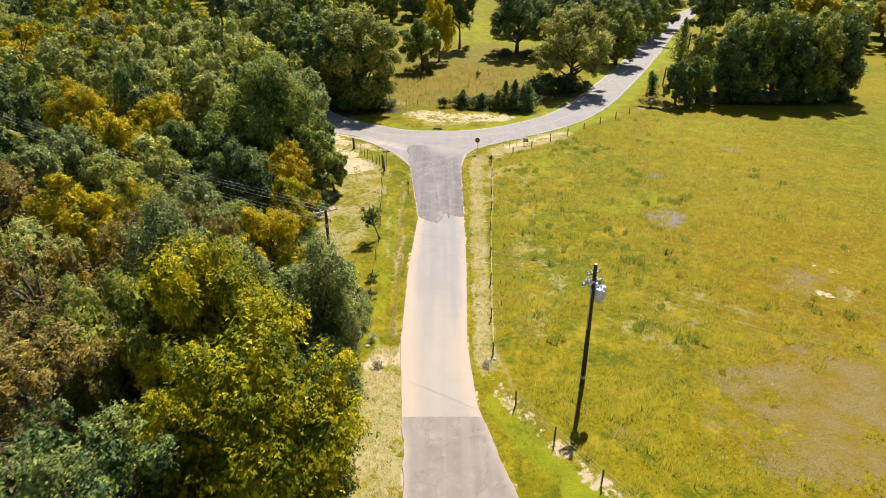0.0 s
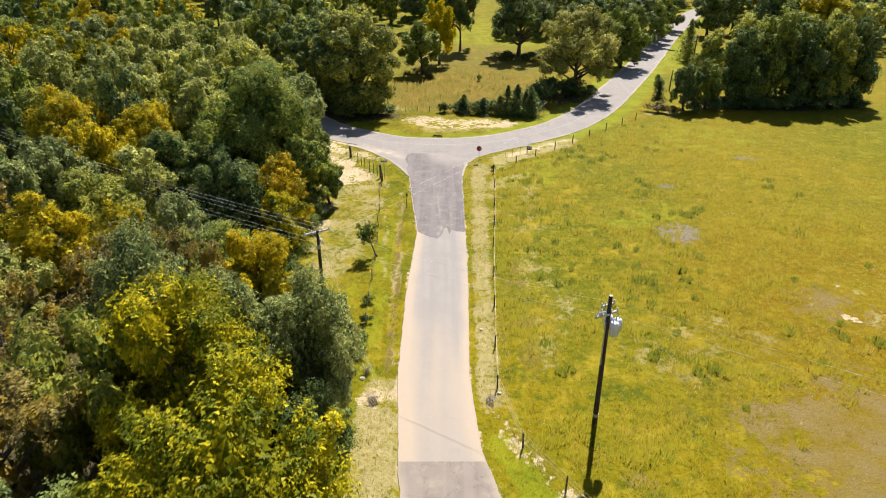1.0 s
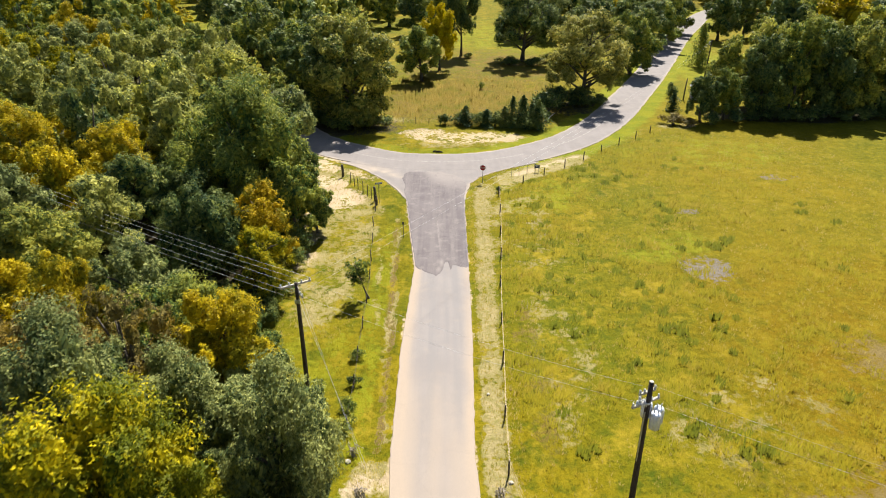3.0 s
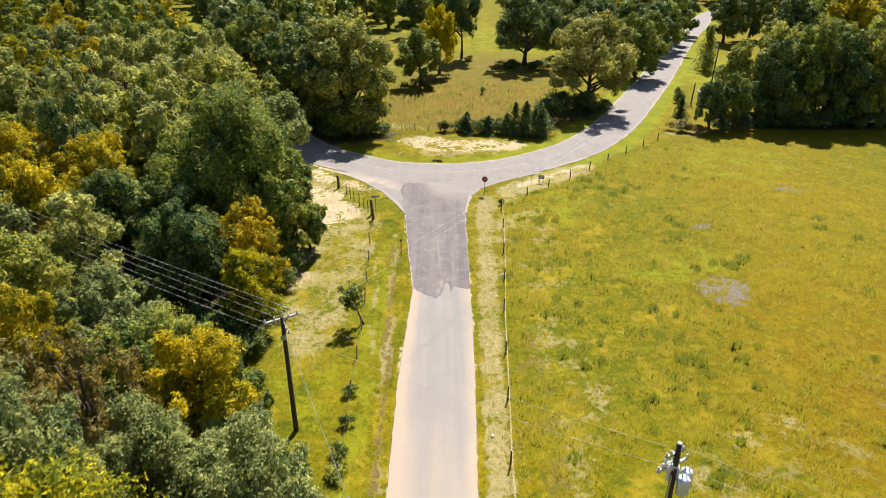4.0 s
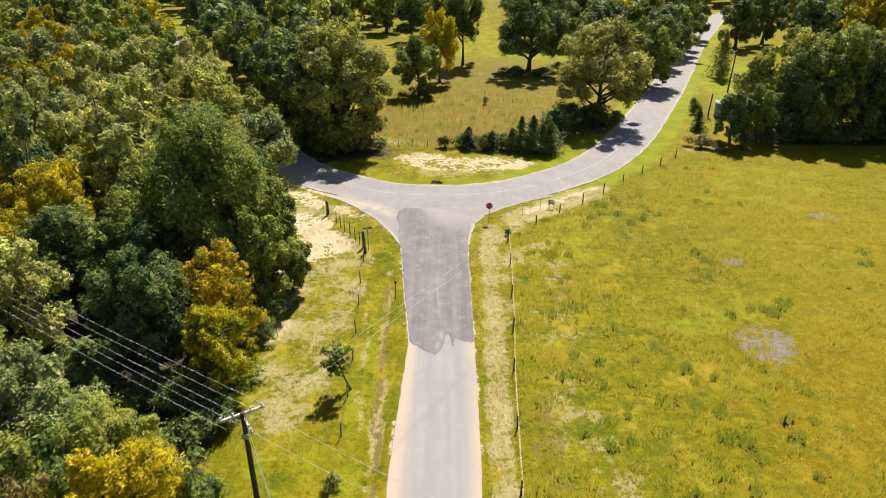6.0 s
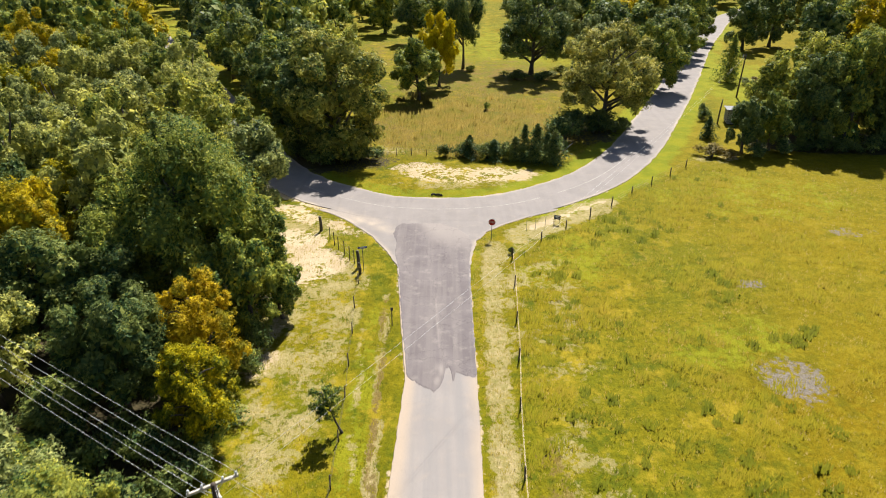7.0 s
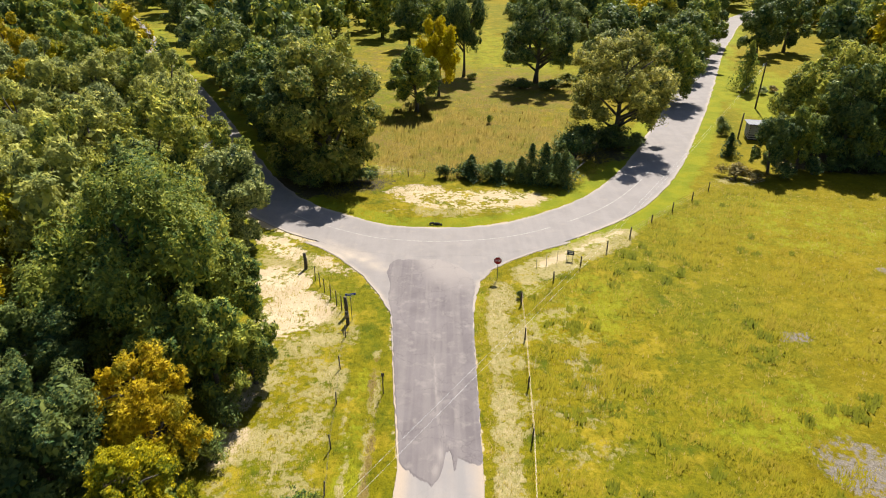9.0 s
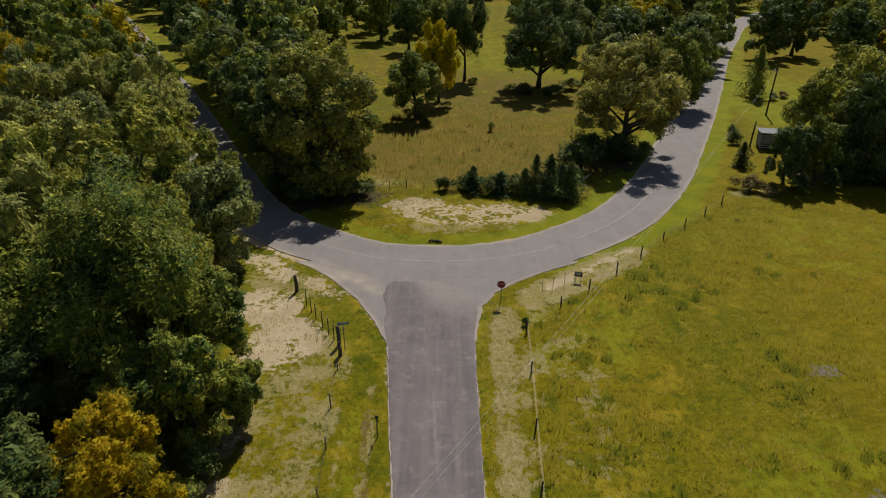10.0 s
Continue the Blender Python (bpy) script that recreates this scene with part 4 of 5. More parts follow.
# one mass of woods to the horizon
rng = np.random.default_rng(5)
for _ in range(330):
    y, x = rng.uniform(-250, 1500), rng.uniform(-1300, 1300)
    if not ((-40 - 0.7 * max(y, 0) < x < 60 + 0.7 * max(y, 0) and y < 560) or (x > -30 and y < 140 and x < 260)):
        distant.append((x, y, rng.uniform(0.9, 1.2), rng.uniform(1.2, 1.8), "olive"))
fine_v, fine_f = broadleaf(98, 6.0, 15, 0.8, 9, 300, 1.3, 5, -0.7, 0.42, 1.15, 0.0, 2)[0]
rough_v, rough_f = broadleaf(99, 6.0, 15, 0.5, 5, 80, 2.7, 5, -0.7, 0.45, 1.15, 0.0, 2)[0]
vs, fs, slots, k, names = [], [], [], 0, list(LEAF)
for x, y, sz, sr, colour in distant:
    v, f = (fine_v, fine_f) if 0 < y < 330 and abs(x) < 250 else (rough_v, rough_f)
    a = rng.uniform(0, 6.28)
    m = np.array([[math.cos(a) * sr, -math.sin(a) * sr, 0], [math.sin(a) * sr, math.cos(a) * sr, 0], [0, 0, sz]])
    vs.append(v @ m.T + np.array([x, y, -0.1]))
    fs.append(f + k)
    slots.append(np.full(len(f), names.index(colour)))
    k += len(v)
me = mesh_of("far_woods", np.concatenate(vs), np.concatenate(fs), LEAF[names[0]])
for n in names[1:]:
    me.materials.append(LEAF[n])
me.polygons.foreach_set("material_index", np.concatenate(slots).astype(np.int32))
tagged(new("far_woods", me), "mixed woods reaching to the horizon", "woods", kind="stuff")

# shrubs
HEDGE = "cedar shrubs behind the sandy clearing"
for k, x, y, h, r in [("shrub", 0.2, 127.4, 2.3, 1.5), ("shrub", 2.9, 127.6, 2.6, 1.4), ("cedar", 3.9, 127.0, 3.4, 1.7), ("shrub", 6.6, 126.6, 2.8, 1.7), ("cedar", 7.5, 126.2, 3.0, 1.8), ("shrub", 9.0, 126.4, 3.0, 1.8), ("cedar", 10.6, 126.0, 3.5, 1.7),
                      ("cedar", 12.0, 126.2, 5.2, 1.6), ("shrub", 12.6, 125.0, 2.6, 1.6), ("cedar", 13.7, 125.2, 5.6, 2.0), ("shrub", 14.6, 124.4, 3.0, 1.8), ("cedar", 15.2, 125.0, 4.4, 1.8), ("cedar", 16.2, 124.4, 4.9, 1.9)]:
    tree(k, x, y, h, "dark" if k == "shrub" or h > 3.4 else "cedar", r, "dark evergreen cedar shrub beside the sandy clearing", HEDGE, "cedar_shrub")
for x, y, h, r, c, words in [
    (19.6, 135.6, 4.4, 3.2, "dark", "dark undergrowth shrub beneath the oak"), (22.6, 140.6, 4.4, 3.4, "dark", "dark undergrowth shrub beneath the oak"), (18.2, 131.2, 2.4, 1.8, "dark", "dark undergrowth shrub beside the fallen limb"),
    (26.4, 140.4, 4.4, 3.2, "dark", "dark undergrowth shrub beneath the oak"), (40.6, 127.4, 2.3, 2.3, "rust", "tangled brown bramble at the pasture corner"), (42.6, 126.2, 1.8, 1.5, "rust", "tangled brown bramble at the pasture corner"),
    (47.4, 150.6, 3.0, 1.2, "grey", "grey dusty bush beside the roadside post"), (46.6, 148.2, 2.4, 1.2, "dark", "dark bush beside the roadside post"), (-7.2, 57.2, 1.0, 0.7, "green", "dark bush grown into the fence"), (-6.9, 53.8, 1.1, 0.6, "dark", "dark bush grown into the fence"),
    (-6.9, 50.8, 1.4, 0.8, "green", "dark bush grown into the fence"), (-7.0, 48.8, 0.9, 0.9, "olive", "low weedy bush in the fence"), (7.2, 94.4, 0.95, 0.42, "dark", "small dark bush over a fence post"),
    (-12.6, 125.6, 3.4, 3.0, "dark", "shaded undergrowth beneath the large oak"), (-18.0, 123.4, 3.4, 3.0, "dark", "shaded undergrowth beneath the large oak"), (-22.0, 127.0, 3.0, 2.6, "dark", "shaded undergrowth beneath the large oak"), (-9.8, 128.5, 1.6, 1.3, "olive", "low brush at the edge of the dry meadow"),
    (66.5, 178.0, 1.8, 1.6, "grey", "grey thorn brush in the clearing"), (69.5, 180.0, 1.5, 1.6, "rust", "grey thorn brush in the clearing"), (8.0, 155.0, 1.9, 0.7, "green", "lone seedling in the dry meadow"),
    (47.4, 127.4, 2.6, 2.0, "dark", "dark low growth at the corner of the grove"), (52.0, 128.8, 3.0, 2.2, "dark", "dark low growth at the corner of the grove"), (59.0, 129.6, 3.0, 2.4, "dark", "low growth at the foot of the grove"), (66.0, 129.6, 3.2, 2.4, "dark", "low growth at the foot of the grove"), (76.0, 130.0, 3.2, 2.4, "dark", "low growth at the foot of the grove"),
    # Brush under the meadow oak, widened to enlarge the dark of its shadow.
    (16.5, 183.2, 2.4, 3.4, "dark", "low brush under the meadow oak"), (22.5, 182.6, 2.4, 3.6, "dark", "low brush under the meadow oak"), (27.5, 188.0, 2.6, 2.6, "olive", "low brush under the meadow oak"), (6.5, 193.0, 1.6, 2.0, "olive", "low brush under the tall tree"), (33.0, 176.0, 2.6, 2.4, "dark", "low brush by the roadside trees"),
    (55.2, 129.8, 2.0, 2.2, "dark", "low growth at the foot of the grove"), (62.6, 130.0, 2.4, 2.2, "dark", "low growth at the foot of the grove"), (72.0, 129.8, 2.2, 2.4, "dark", "low growth at the foot of the grove"), (80.0, 130.6, 2.2, 2.4, "dark", "low growth at the foot of the grove"),
]:
    tree("shrub", x, y, h, c, r, words, "", "shrub")
edge = random.Random(21)
for y in np.arange(63.0, 106.0, 2.3):
    x = float(wood_edge(y)) - edge.uniform(0.2, 1.6)
    tree("shrub", x, float(y), edge.uniform(1.3, 3.0), edge.choice(("dark", "green", "dark", "olive")), edge.uniform(1.2, 2.0), "leafy undergrowth bush along the edge of the wood", "undergrowth along the wood", "shrub")
tree("cedar", 43.4, 137.0, 3.6, "cedar", 1.4, "small dark cedar on the roadside verge", "", "cedar_shrub")
for k, x, y, h, c, r in [
    ("near_fine", -17.4, 52.6, 10.4, "green", 3.5), ("near", -23.8, 57.0, 10.2, "green", 3.5), ("near", -12.9, 50.8, 7.6, "green", 2.6),
    ("sapling", -14.4, 81.6, 6.6, "green", 2.4), ("sapling", -24.6, 73.0, 5.0, "dark", 3.0),
]:
    tree(k, x, y, h, c, r, group=WOOD)
# Bushes added to darken the wood; the two near x=-15.3 replace a shadow.
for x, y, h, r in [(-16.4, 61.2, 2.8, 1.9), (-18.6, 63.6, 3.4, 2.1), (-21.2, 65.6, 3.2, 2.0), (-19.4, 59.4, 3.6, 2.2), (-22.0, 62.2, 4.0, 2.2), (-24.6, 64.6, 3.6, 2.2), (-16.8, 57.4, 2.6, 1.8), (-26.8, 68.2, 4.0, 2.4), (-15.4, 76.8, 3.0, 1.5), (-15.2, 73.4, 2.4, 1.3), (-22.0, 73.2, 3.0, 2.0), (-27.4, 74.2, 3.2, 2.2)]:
    tree("shrub", x, y, h, "dark", r, "dark leafy bush added to darken the wood and its edge", "undergrowth along the wood", "shrub")
for x, y, h, r in [(25.2, 140.2, 2.6, 2.4), (29.0, 140.6, 2.2, 2.2), (31.2, 143.4, 2.0, 2.0)]:
    tree("shrub", x, y, h, "dark", r, "low dark growth under the oak at the bend", "", "shrub")
sapling = tree("small", -7.0, 66.9, 4.4, "green", 1.35, "small leaning young tree beside the wire fence")
sapling.matrix_basis = Matrix.Translation((-7.0, 66.9, 0)) @ pose(0, 0, 0, 3, -17, 0) @ Matrix.Translation((7.0, -66.9, 0)) @ sapling.matrix_basis

# ---- utility poles and wires ----


def insulator(x, y, z):
    return tube([(x, y, z), (x, y, z + 0.06), (x, y, z + 0.1), (x, y, z + 0.16), (x, y, z + 0.2)], [0.03, 0.07, 0.04, 0.065, 0.03], 8)


def crossarm(pole, z, length, turn, gap=0.16):
    m = Matrix.Translation((0, 0, z)) @ pose(0, 0, 0, 0, 0, turn)
    arm = part("crossarm", mesh_of("crossarm", *moved(slab(-length / 2, length / 2, gap - 0.06, gap + 0.06, -0.07, 0.07), m), ARM_WOOD), pole, "bleached wooden crossarm")
    for s in (-0.46, -0.2, 0.2, 0.46):
        part("insulator", mesh_of("insulator", *moved(insulator(s * length, gap, 0.07), m), PORCELAIN, True), arm, "pale porcelain insulator")
    for s in (-1, 1):
        part("brace", mesh_of("brace", *moved(tube([(s * 0.55, gap + 0.05, -0.02), (0, 0.14, -0.55)], [0.02, 0.02], 5), m), STEEL), pole)


def transformer(pole, x, y, z):
    can = part("transformer", mesh_of("transformer", *join(tube([(x, y, z - 0.5), (x, y, z - 0.47), (x, y, z + 0.42), (x, y, z + 0.48), (x, y, z + 0.52)], [0.24, 0.27, 0.27, 0.25, 0.12], 14), slab(x - 0.04, x + 0.04, min(0, y), max(0, y), z - 0.2, z - 0.1, 0)), TANK, True), pole, "grey transformer can")
    for s in (-0.1, 0.1):
        part("bushing", mesh_of("bushing", *tube([(x + s, y, z + 0.45), (x + s, y, z + 0.62), (x + s * 1.3, y, z + 0.78)], [0.05, 0.035, 0.02], 7), PORCELAIN, True), can, "porcelain bushing")
    for k in range(8):
        a = k * math.pi / 4
        part("fin", mesh_of("fin", *slab(x + 0.27 * math.cos(a) - 0.02, x + 0.3 * math.cos(a) + 0.02, y + 0.27 * math.sin(a) - 0.02, y + 0.3 * math.sin(a) + 0.02, z - 0.4, z + 0.3, 0.004), TANK), can)


def pole_shaft(pole, height, r=0.16, lean=(0, 0)):
    pts = [(lean[0] * z / height, lean[1] * z / height, z) for z in np.linspace(-0.3, height, 8)]
    part("shaft", mesh_of("shaft", *tube(pts, [r * (1 - 0.045 * k) for k in range(8)], 12), CREOSOTE, True), pole, "dark creosoted wooden shaft")


pole = thing("utility_pole", (10.7, 40.8, 0), "dark wooden utility pole with grey transformers in the pasture corner", "utility pole", "utility poles")
pole_shaft(pole, 10.3, 0.19)
part("pole_cap", mesh_of("pole_cap", *tube([(0, 0, 10.25), (0, 0, 10.34)], [0.13, 0.11], 10), ARM_WOOD), pole, "bleached pole top")
part("ground_sleeve", mesh_of("ground_sleeve", *tube([(0, 0, 0.55), (0, 0, 0.8)], [0.195, 0.195], 12), STEEL), pole, "pale metal band")
part("riser_pipe", mesh_of("riser_pipe", *tube([(-0.14, -0.12, 5.0), (-0.14, -0.12, 7.4), (-0.12, -0.1, 8.4)], [0.035, 0.035, 0.03], 7), STEEL), pole, "pale conduit")
crossarm(pole, 9.55, 1.1, 27)
crossarm(pole, 8.85, 1.9, 27)
for x, y, z in [(0.40, -0.30, 8.0), (0.72, 0.22, 7.95), (0.16, 0.50, 8.1)]:
    transformer(pole, x, y, z)
for k, (x, y, z) in enumerate([(-0.45, 0.1, 8.85), (-0.62, -0.12, 8.75), (-0.3, -0.28, 8.9)]):
    part("cutout", mesh_of("cutout", *join(tube([(x, y, z), (x, y, z + 0.42)], [0.055, 0.045], 8), tube([(x + 0.12, y, z + 0.02), (x + 0.03, y, z + 0.42)], [0.03, 0.03], 6), slab(min(x, 0), max(x, 0.01), y - 0.03, y + 0.03, z + 0.16, z + 0.22, 0)), PORCELAIN, True), pole, "porcelain fuse cutout")

pole = thing("utility_pole", (-10.3, 53.3, 0), "dark wooden utility pole with a pale crossarm at the wood's edge", "utility pole", "utility poles")
pole_shaft(pole, 9.2, 0.18)
crossarm(pole, 9.0, 2.3, 32)
crossarm(pole, 8.3, 1.3, 122, -0.16)
part("brace_plate", mesh_of("brace_plate", *slab(-0.2, 0.2, -0.2, -0.14, 7.6, 7.9), STEEL), pole)
far = thing("utility_pole", (59.8, 165.9, 0), "dark wooden utility pole leaning in the far clearing", "utility pole", "utility poles")
pole_shaft(far, 8.6, 0.17, (0.35, 0.1))
crossarm(far, 8.1, 1.4, 60)
far = thing("utility_pole", (-64.0, 89.0, 0), "dark wooden utility pole among the trees", "utility pole", "utility poles")
pole_shaft(far, 9.6, 0.17)
crossarm(far, 9.2, 2.2, 32)
far = thing("utility_pole", (56.0, 14.6, 0), "dark wooden utility pole across the pasture", "utility pole", "utility poles")
pole_shaft(far, 10.2, 0.17)
crossarm(far, 9.6, 2.0, 60)
stub = thing("roadside_post", (48.5, 146.1, 0), "tall dark leaning wooden post by the roadside", "post")
part("shaft", mesh_of("shaft", *tube([(0, 0, -0.2), (0.1, 0.05, 2), (0.25, 0.1, 4.2)], [0.14, 0.13, 0.11], 9), POST, True), stub)


def wire(name, a, b, sag, label, r=0.009, mat=WIRE):
    a, b = Vector(a), Vector(b)
    pts = [a + (b - a) * t - Vector((0, 0, 4 * sag * t * (1 - t))) for t in np.linspace(0, 1, 22)]
    tagged(new(name, mesh_of(name, *tube(pts, [r] * 22, 5), mat, True)), label, "wire", "overhead wires")


LP, RP = (-10.3, 53.3), (10.7, 40.8)
for dx, dy, z in [(0.9, 0.65, 9.25), (0.35, 0.3, 9.25), (-0.3, -0.1, 9.25), (-0.4, 0.1, 8.4), (-0.85, -0.35, 8.4)]:
    wire("power_line", (LP[0] + dx, LP[1] + dy, z), (-64.0 + dx, 89.0 + dy, z + 0.3), 0.9, "thin pale power line running over the wood", 0.009)
for dx, dy, z, e in [(0.5, 0.4, 9.2, 8.7), (0.1, -0.2, 8.4, 8.1)]:
    wire("power_line", (LP[0] + dx, LP[1] + dy, z), (59.9 + dx * 0.4, 165.9, e - 0.3), 1.3, "pale power line crossing the junction", 0.005)
for dx, dy, z, e in [(0.3, 0.6, 9.2, 9.8), (0.2, -0.3, 8.4, 9.0)]:
    wire("power_line", (LP[0] + dx, LP[1] + dy, z), (RP[0] - 0.3, RP[1] + dy * 0.5, e), 0.5, "pale power line crossing the side road", 0.005)
for dy, z in [(0.3, 9.8), (-0.2, 9.0)]:
    wire("power_line", (RP[0] + 0.3, RP[1] + dy, z), (56.0, 14.6 + dy, 9.8), 0.8, "pale power line crossing the pasture", 0.004)
for z in (9.0, 7.9):
    wire("guy_wire", (LP[0] + 0.1, LP[1] - 0.1, z), (-5.0 - 0.2 * (z > 8.5), 45.3, -0.1), 0.02, "taut pale guy wire anchored in the verge", 0.009)

# ---- fences ----


def fence(name, label, spots, height, r, wires, mat=POST, strand=BARBED, jitter=0.05):
    ob = thing(name, (0, 0, 0), label, "fence")
    rng = random.Random(len(spots))
    tops = []
    for x, y in spots:
        a, b = rng.uniform(-jitter, jitter), rng.uniform(-jitter, jitter)
        h = height * rng.uniform(0.9, 1.1)
        part("post", mesh_of("post", *tube([(x, y, -0.2), (x + a * 0.5, y + b * 0.5, h * 0.5), (x + a, y + b, h - 0.03), (x + a, y + b, h)], [r * 1.05, r, r * 0.95, r * 0.7], 8), mat, True), ob)
        tops.append((x + a, y + b, h))
    for k in range(wires):
        f = 0.94 - 0.28 * k
        pts = []
        for p, q in zip(tops, tops[1:]):
            for t in (0.0, 0.25, 0.5, 0.75):
                pts.append((p[0] + (q[0] - p[0]) * t + r, p[1] + (q[1] - p[1]) * t, (p[2] + (q[2] - p[2]) * t) * f - 0.1 * t * (1 - t)))
        pts.append((tops[-1][0] + r, tops[-1][1], tops[-1][2] * f))
        part("wire_strand", mesh_of("wire_strand", *tube(pts, [0.007] * len(pts), 4), strand), ob, "thin rusty wire strand")
    return ob


fence("pasture_fence", "dark wooden posts with wire strands along the pasture", [(14.6, 24.5), (12.3, 27.6), (10, 30.7), (7.6, 34.5), (5.35, 38.3), (4.1, 44.6), (4.3, 50), (4.7, 56.6), (5.1, 62.6), (5.5, 69.2), (6.0, 75.2), (6.4, 81.0), (6.9, 87.6), (7.2, 93.4)], 1.2, 0.062, 3)
fence("corner_fence", "dark wooden posts with wire following the bend", [(7.2, 93.4), (10.8, 97.4), (14.1, 100.9), (17.6, 104.4), (21, 108), (24.5, 111.8), (28.1, 115.4), (31.7, 118.9), (35.1, 122.5), (40.2, 126.2)], 1.15, 0.075, 3)
fence("stake_fence", "thin rusty steel stakes by the small dark sign", [(9.5, 100.4), (10.6, 101.0), (11.8, 101.7), (12.9, 102.3)], 1.25, 0.022, 2, ZINC_POST)
fence("wood_fence", "weathered posts and wire round the sandy corner", [(-12.7, 97.9), (-12.0, 96.6), (-11.4, 95.5), (-10.6, 94.2), (-9.9, 93.1), (-9.3, 92.2)], 1.55, 0.045, 3, POST)
for x, y, h, r, words in [(-14.1, 100.4, 1.75, 0.17, "thick dark corner post leaning over the sand"), (-8.75, 91.4, 1.9, 0.16, "thick dark gate post at the fence corner"), (-8.45, 89.9, 1.3, 0.15, "short dark brace post at the fence corner")]:
    ob = thing("fence_post", (x, y, 0), words, "post", "thick fence posts")
    part("shaft", mesh_of("shaft", *tube([(0, 0, -0.2), (0.02, 0.02, h * 0.5), (-0.05, 0.03, h - 0.04), (-0.05, 0.03, h)], [r * 1.08, r, r * 0.94, r * 0.7], 10), POST, True), ob)
part("wire_wrap", mesh_of("wire_wrap", *tube([(-0.15, 0, 0.9), (0.15, 0, 0.92)], [0.2, 0.2], 8), BARBED), ob)
fence("verge_fence", "old overgrown wire fence along the verge", [(-8.4, 88.0), (-8.2, 83.4), (-7.9, 79.2), (-7.6, 74.6), (-7.4, 70.6), (-7.2, 66.0), (-7.1, 61.8), (-7.0, 57.4), (-6.9, 53.5), (-6.7, 49.2)], 1.15, 0.05, 2, POST, POST, 0.12)
fence("clearing_fence", "old low wire fence behind the sandy clearing", [(-9.5, 127.6), (-7.2, 127.7), (-4.9, 127.8), (-2.6, 127.8), (-0.6, 127.7)], 1.1, 0.045, 2)

# ---- signs ----


def ring(sides, r, y, turn=0.0):
    return [(r * math.sin(2 * math.pi * (k + turn) / sides), y, r * math.cos(2 * math.pi * (k + turn) / sides)) for k in range(sides)]


def plate(sides, r, y0, y1, turn=0.5):
    v = ring(sides, r, y0, turn) + ring(sides, r, y1, turn)
    return v, [tuple(range(sides)), tuple(range(2 * sides - 1, sides - 1, -1))] + [(k, k + sides, (k + 1) % sides + sides, (k + 1) % sides) for k in range(sides)]


def lettering(text, size, mat, name="lettering"):
    cu = bpy.data.curves.new(name, "FONT")
    cu.body, cu.size, cu.align_x, cu.align_y, cu.extrude = text, size, "CENTER", "CENTER", 0.002
    ob = new(name, cu)
    me = bpy.data.meshes.new_from_object(ob)
    bpy.data.objects.remove(ob)
    bpy.data.curves.remove(cu)
    me.materials.clear()
    me.materials.append(mat)
    return me


stop = thing("stop_sign", pose(5.3, 98.1, 0, 0, 0, -6), "red octagonal stop sign on a thin steel post", "sign")
part("post", mesh_of("post", *slab(-0.03, 0.03, 0.0, 0.045, -0.2, 2.35, 0.006), ZINC_POST), stop, "thin dark steel post")
rim = part("panel", mesh_of("panel", *moved(plate(8, 0.41, -0.012, -0.002), Matrix.Translation((0, 0, 2.08))), SIGN_WHITE), stop, "red panel with white border")
part("face", mesh_of("face", *moved(plate(8, 0.385, -0.018, -0.013), Matrix.Translation((0, 0, 2.08))), SIGN_RED), rim, "red octagonal face")
word = part("lettering", lettering("STOP", 0.27, SIGN_WHITE), rim, "white STOP lettering")
word.matrix_basis = pose(0, -0.022, 2.08, 90, 0, 0)

name_sign = thing("street_name_sign", pose(-8.15, 90.6, 0, 0, 0, 12), "blue street name blade on a slim steel post", "sign")
part("post", mesh_of("post", *tube([(0, 0, -0.2), (0, 0, 2.55)], [0.03, 0.03], 8), ZINC_POST), name_sign)
for turn, z in ((0, 2.62), (90, 2.44)):
    m = Matrix.Translation((0, 0, z)) @ pose(0, 0, 0, 0, 0, turn)
    blade = part("blade", mesh_of("blade", *moved(slab(-0.45, 0.45, -0.008, 0.008, -0.1, 0.1, 0.004), m), SIGN_BLUE), name_sign, "blue name blade")
    for s in (-1, 1):
        part("text_bar", mesh_of("text_bar", *moved(slab(-0.3, 0.3, s * 0.0105 - 0.002, s * 0.0105 + 0.002, -0.035, 0.035, 0), m), SIGN_WHITE), blade, "pale lettering bar")

board = thing("notice_board", pose(13.3, 102.4, 0, 0, 0, -20) @ Matrix.Diagonal((0.72, 0.72, 0.85, 1)), "small dark notice board on two short stakes", "sign")
for s in (-0.34, 0.34):
    part("stake", mesh_of("stake", *slab(s - 0.03, s + 0.03, 0, 0.04, -0.2, 1.2, 0.005), ZINC_POST), board)
panel = part("panel", mesh_of("panel", *slab(-0.5, 0.5, -0.02, 0, 0.62, 1.24, 0.006), SIGN_DARK), board, "dark panel")
for k, w in enumerate((0.38, 0.3)):
    part("text_bar", mesh_of("text_bar", *slab(-w, w, -0.026, -0.021, 1.02 - 0.2 * k, 1.12 - 0.2 * k, 0), SIGN_WHITE), panel, "pale lettering bar")

rod = thing("marker_rod", (-4.55, 80.4, 0), "thin dark marker rod standing on the verge", "marker")
part("shaft", mesh_of("shaft", *tube([(0, 0, -0.2), (0.0, 0, 1.0), (0.02, 0, 1.85)], [0.045, 0.04, 0.035], 7), POST), rod)
part("plate", mesh_of("plate", *slab(-0.09, 0.12, -0.02, -0.005, 1.55, 1.85, 0.004), SIGN_DARK), rod)

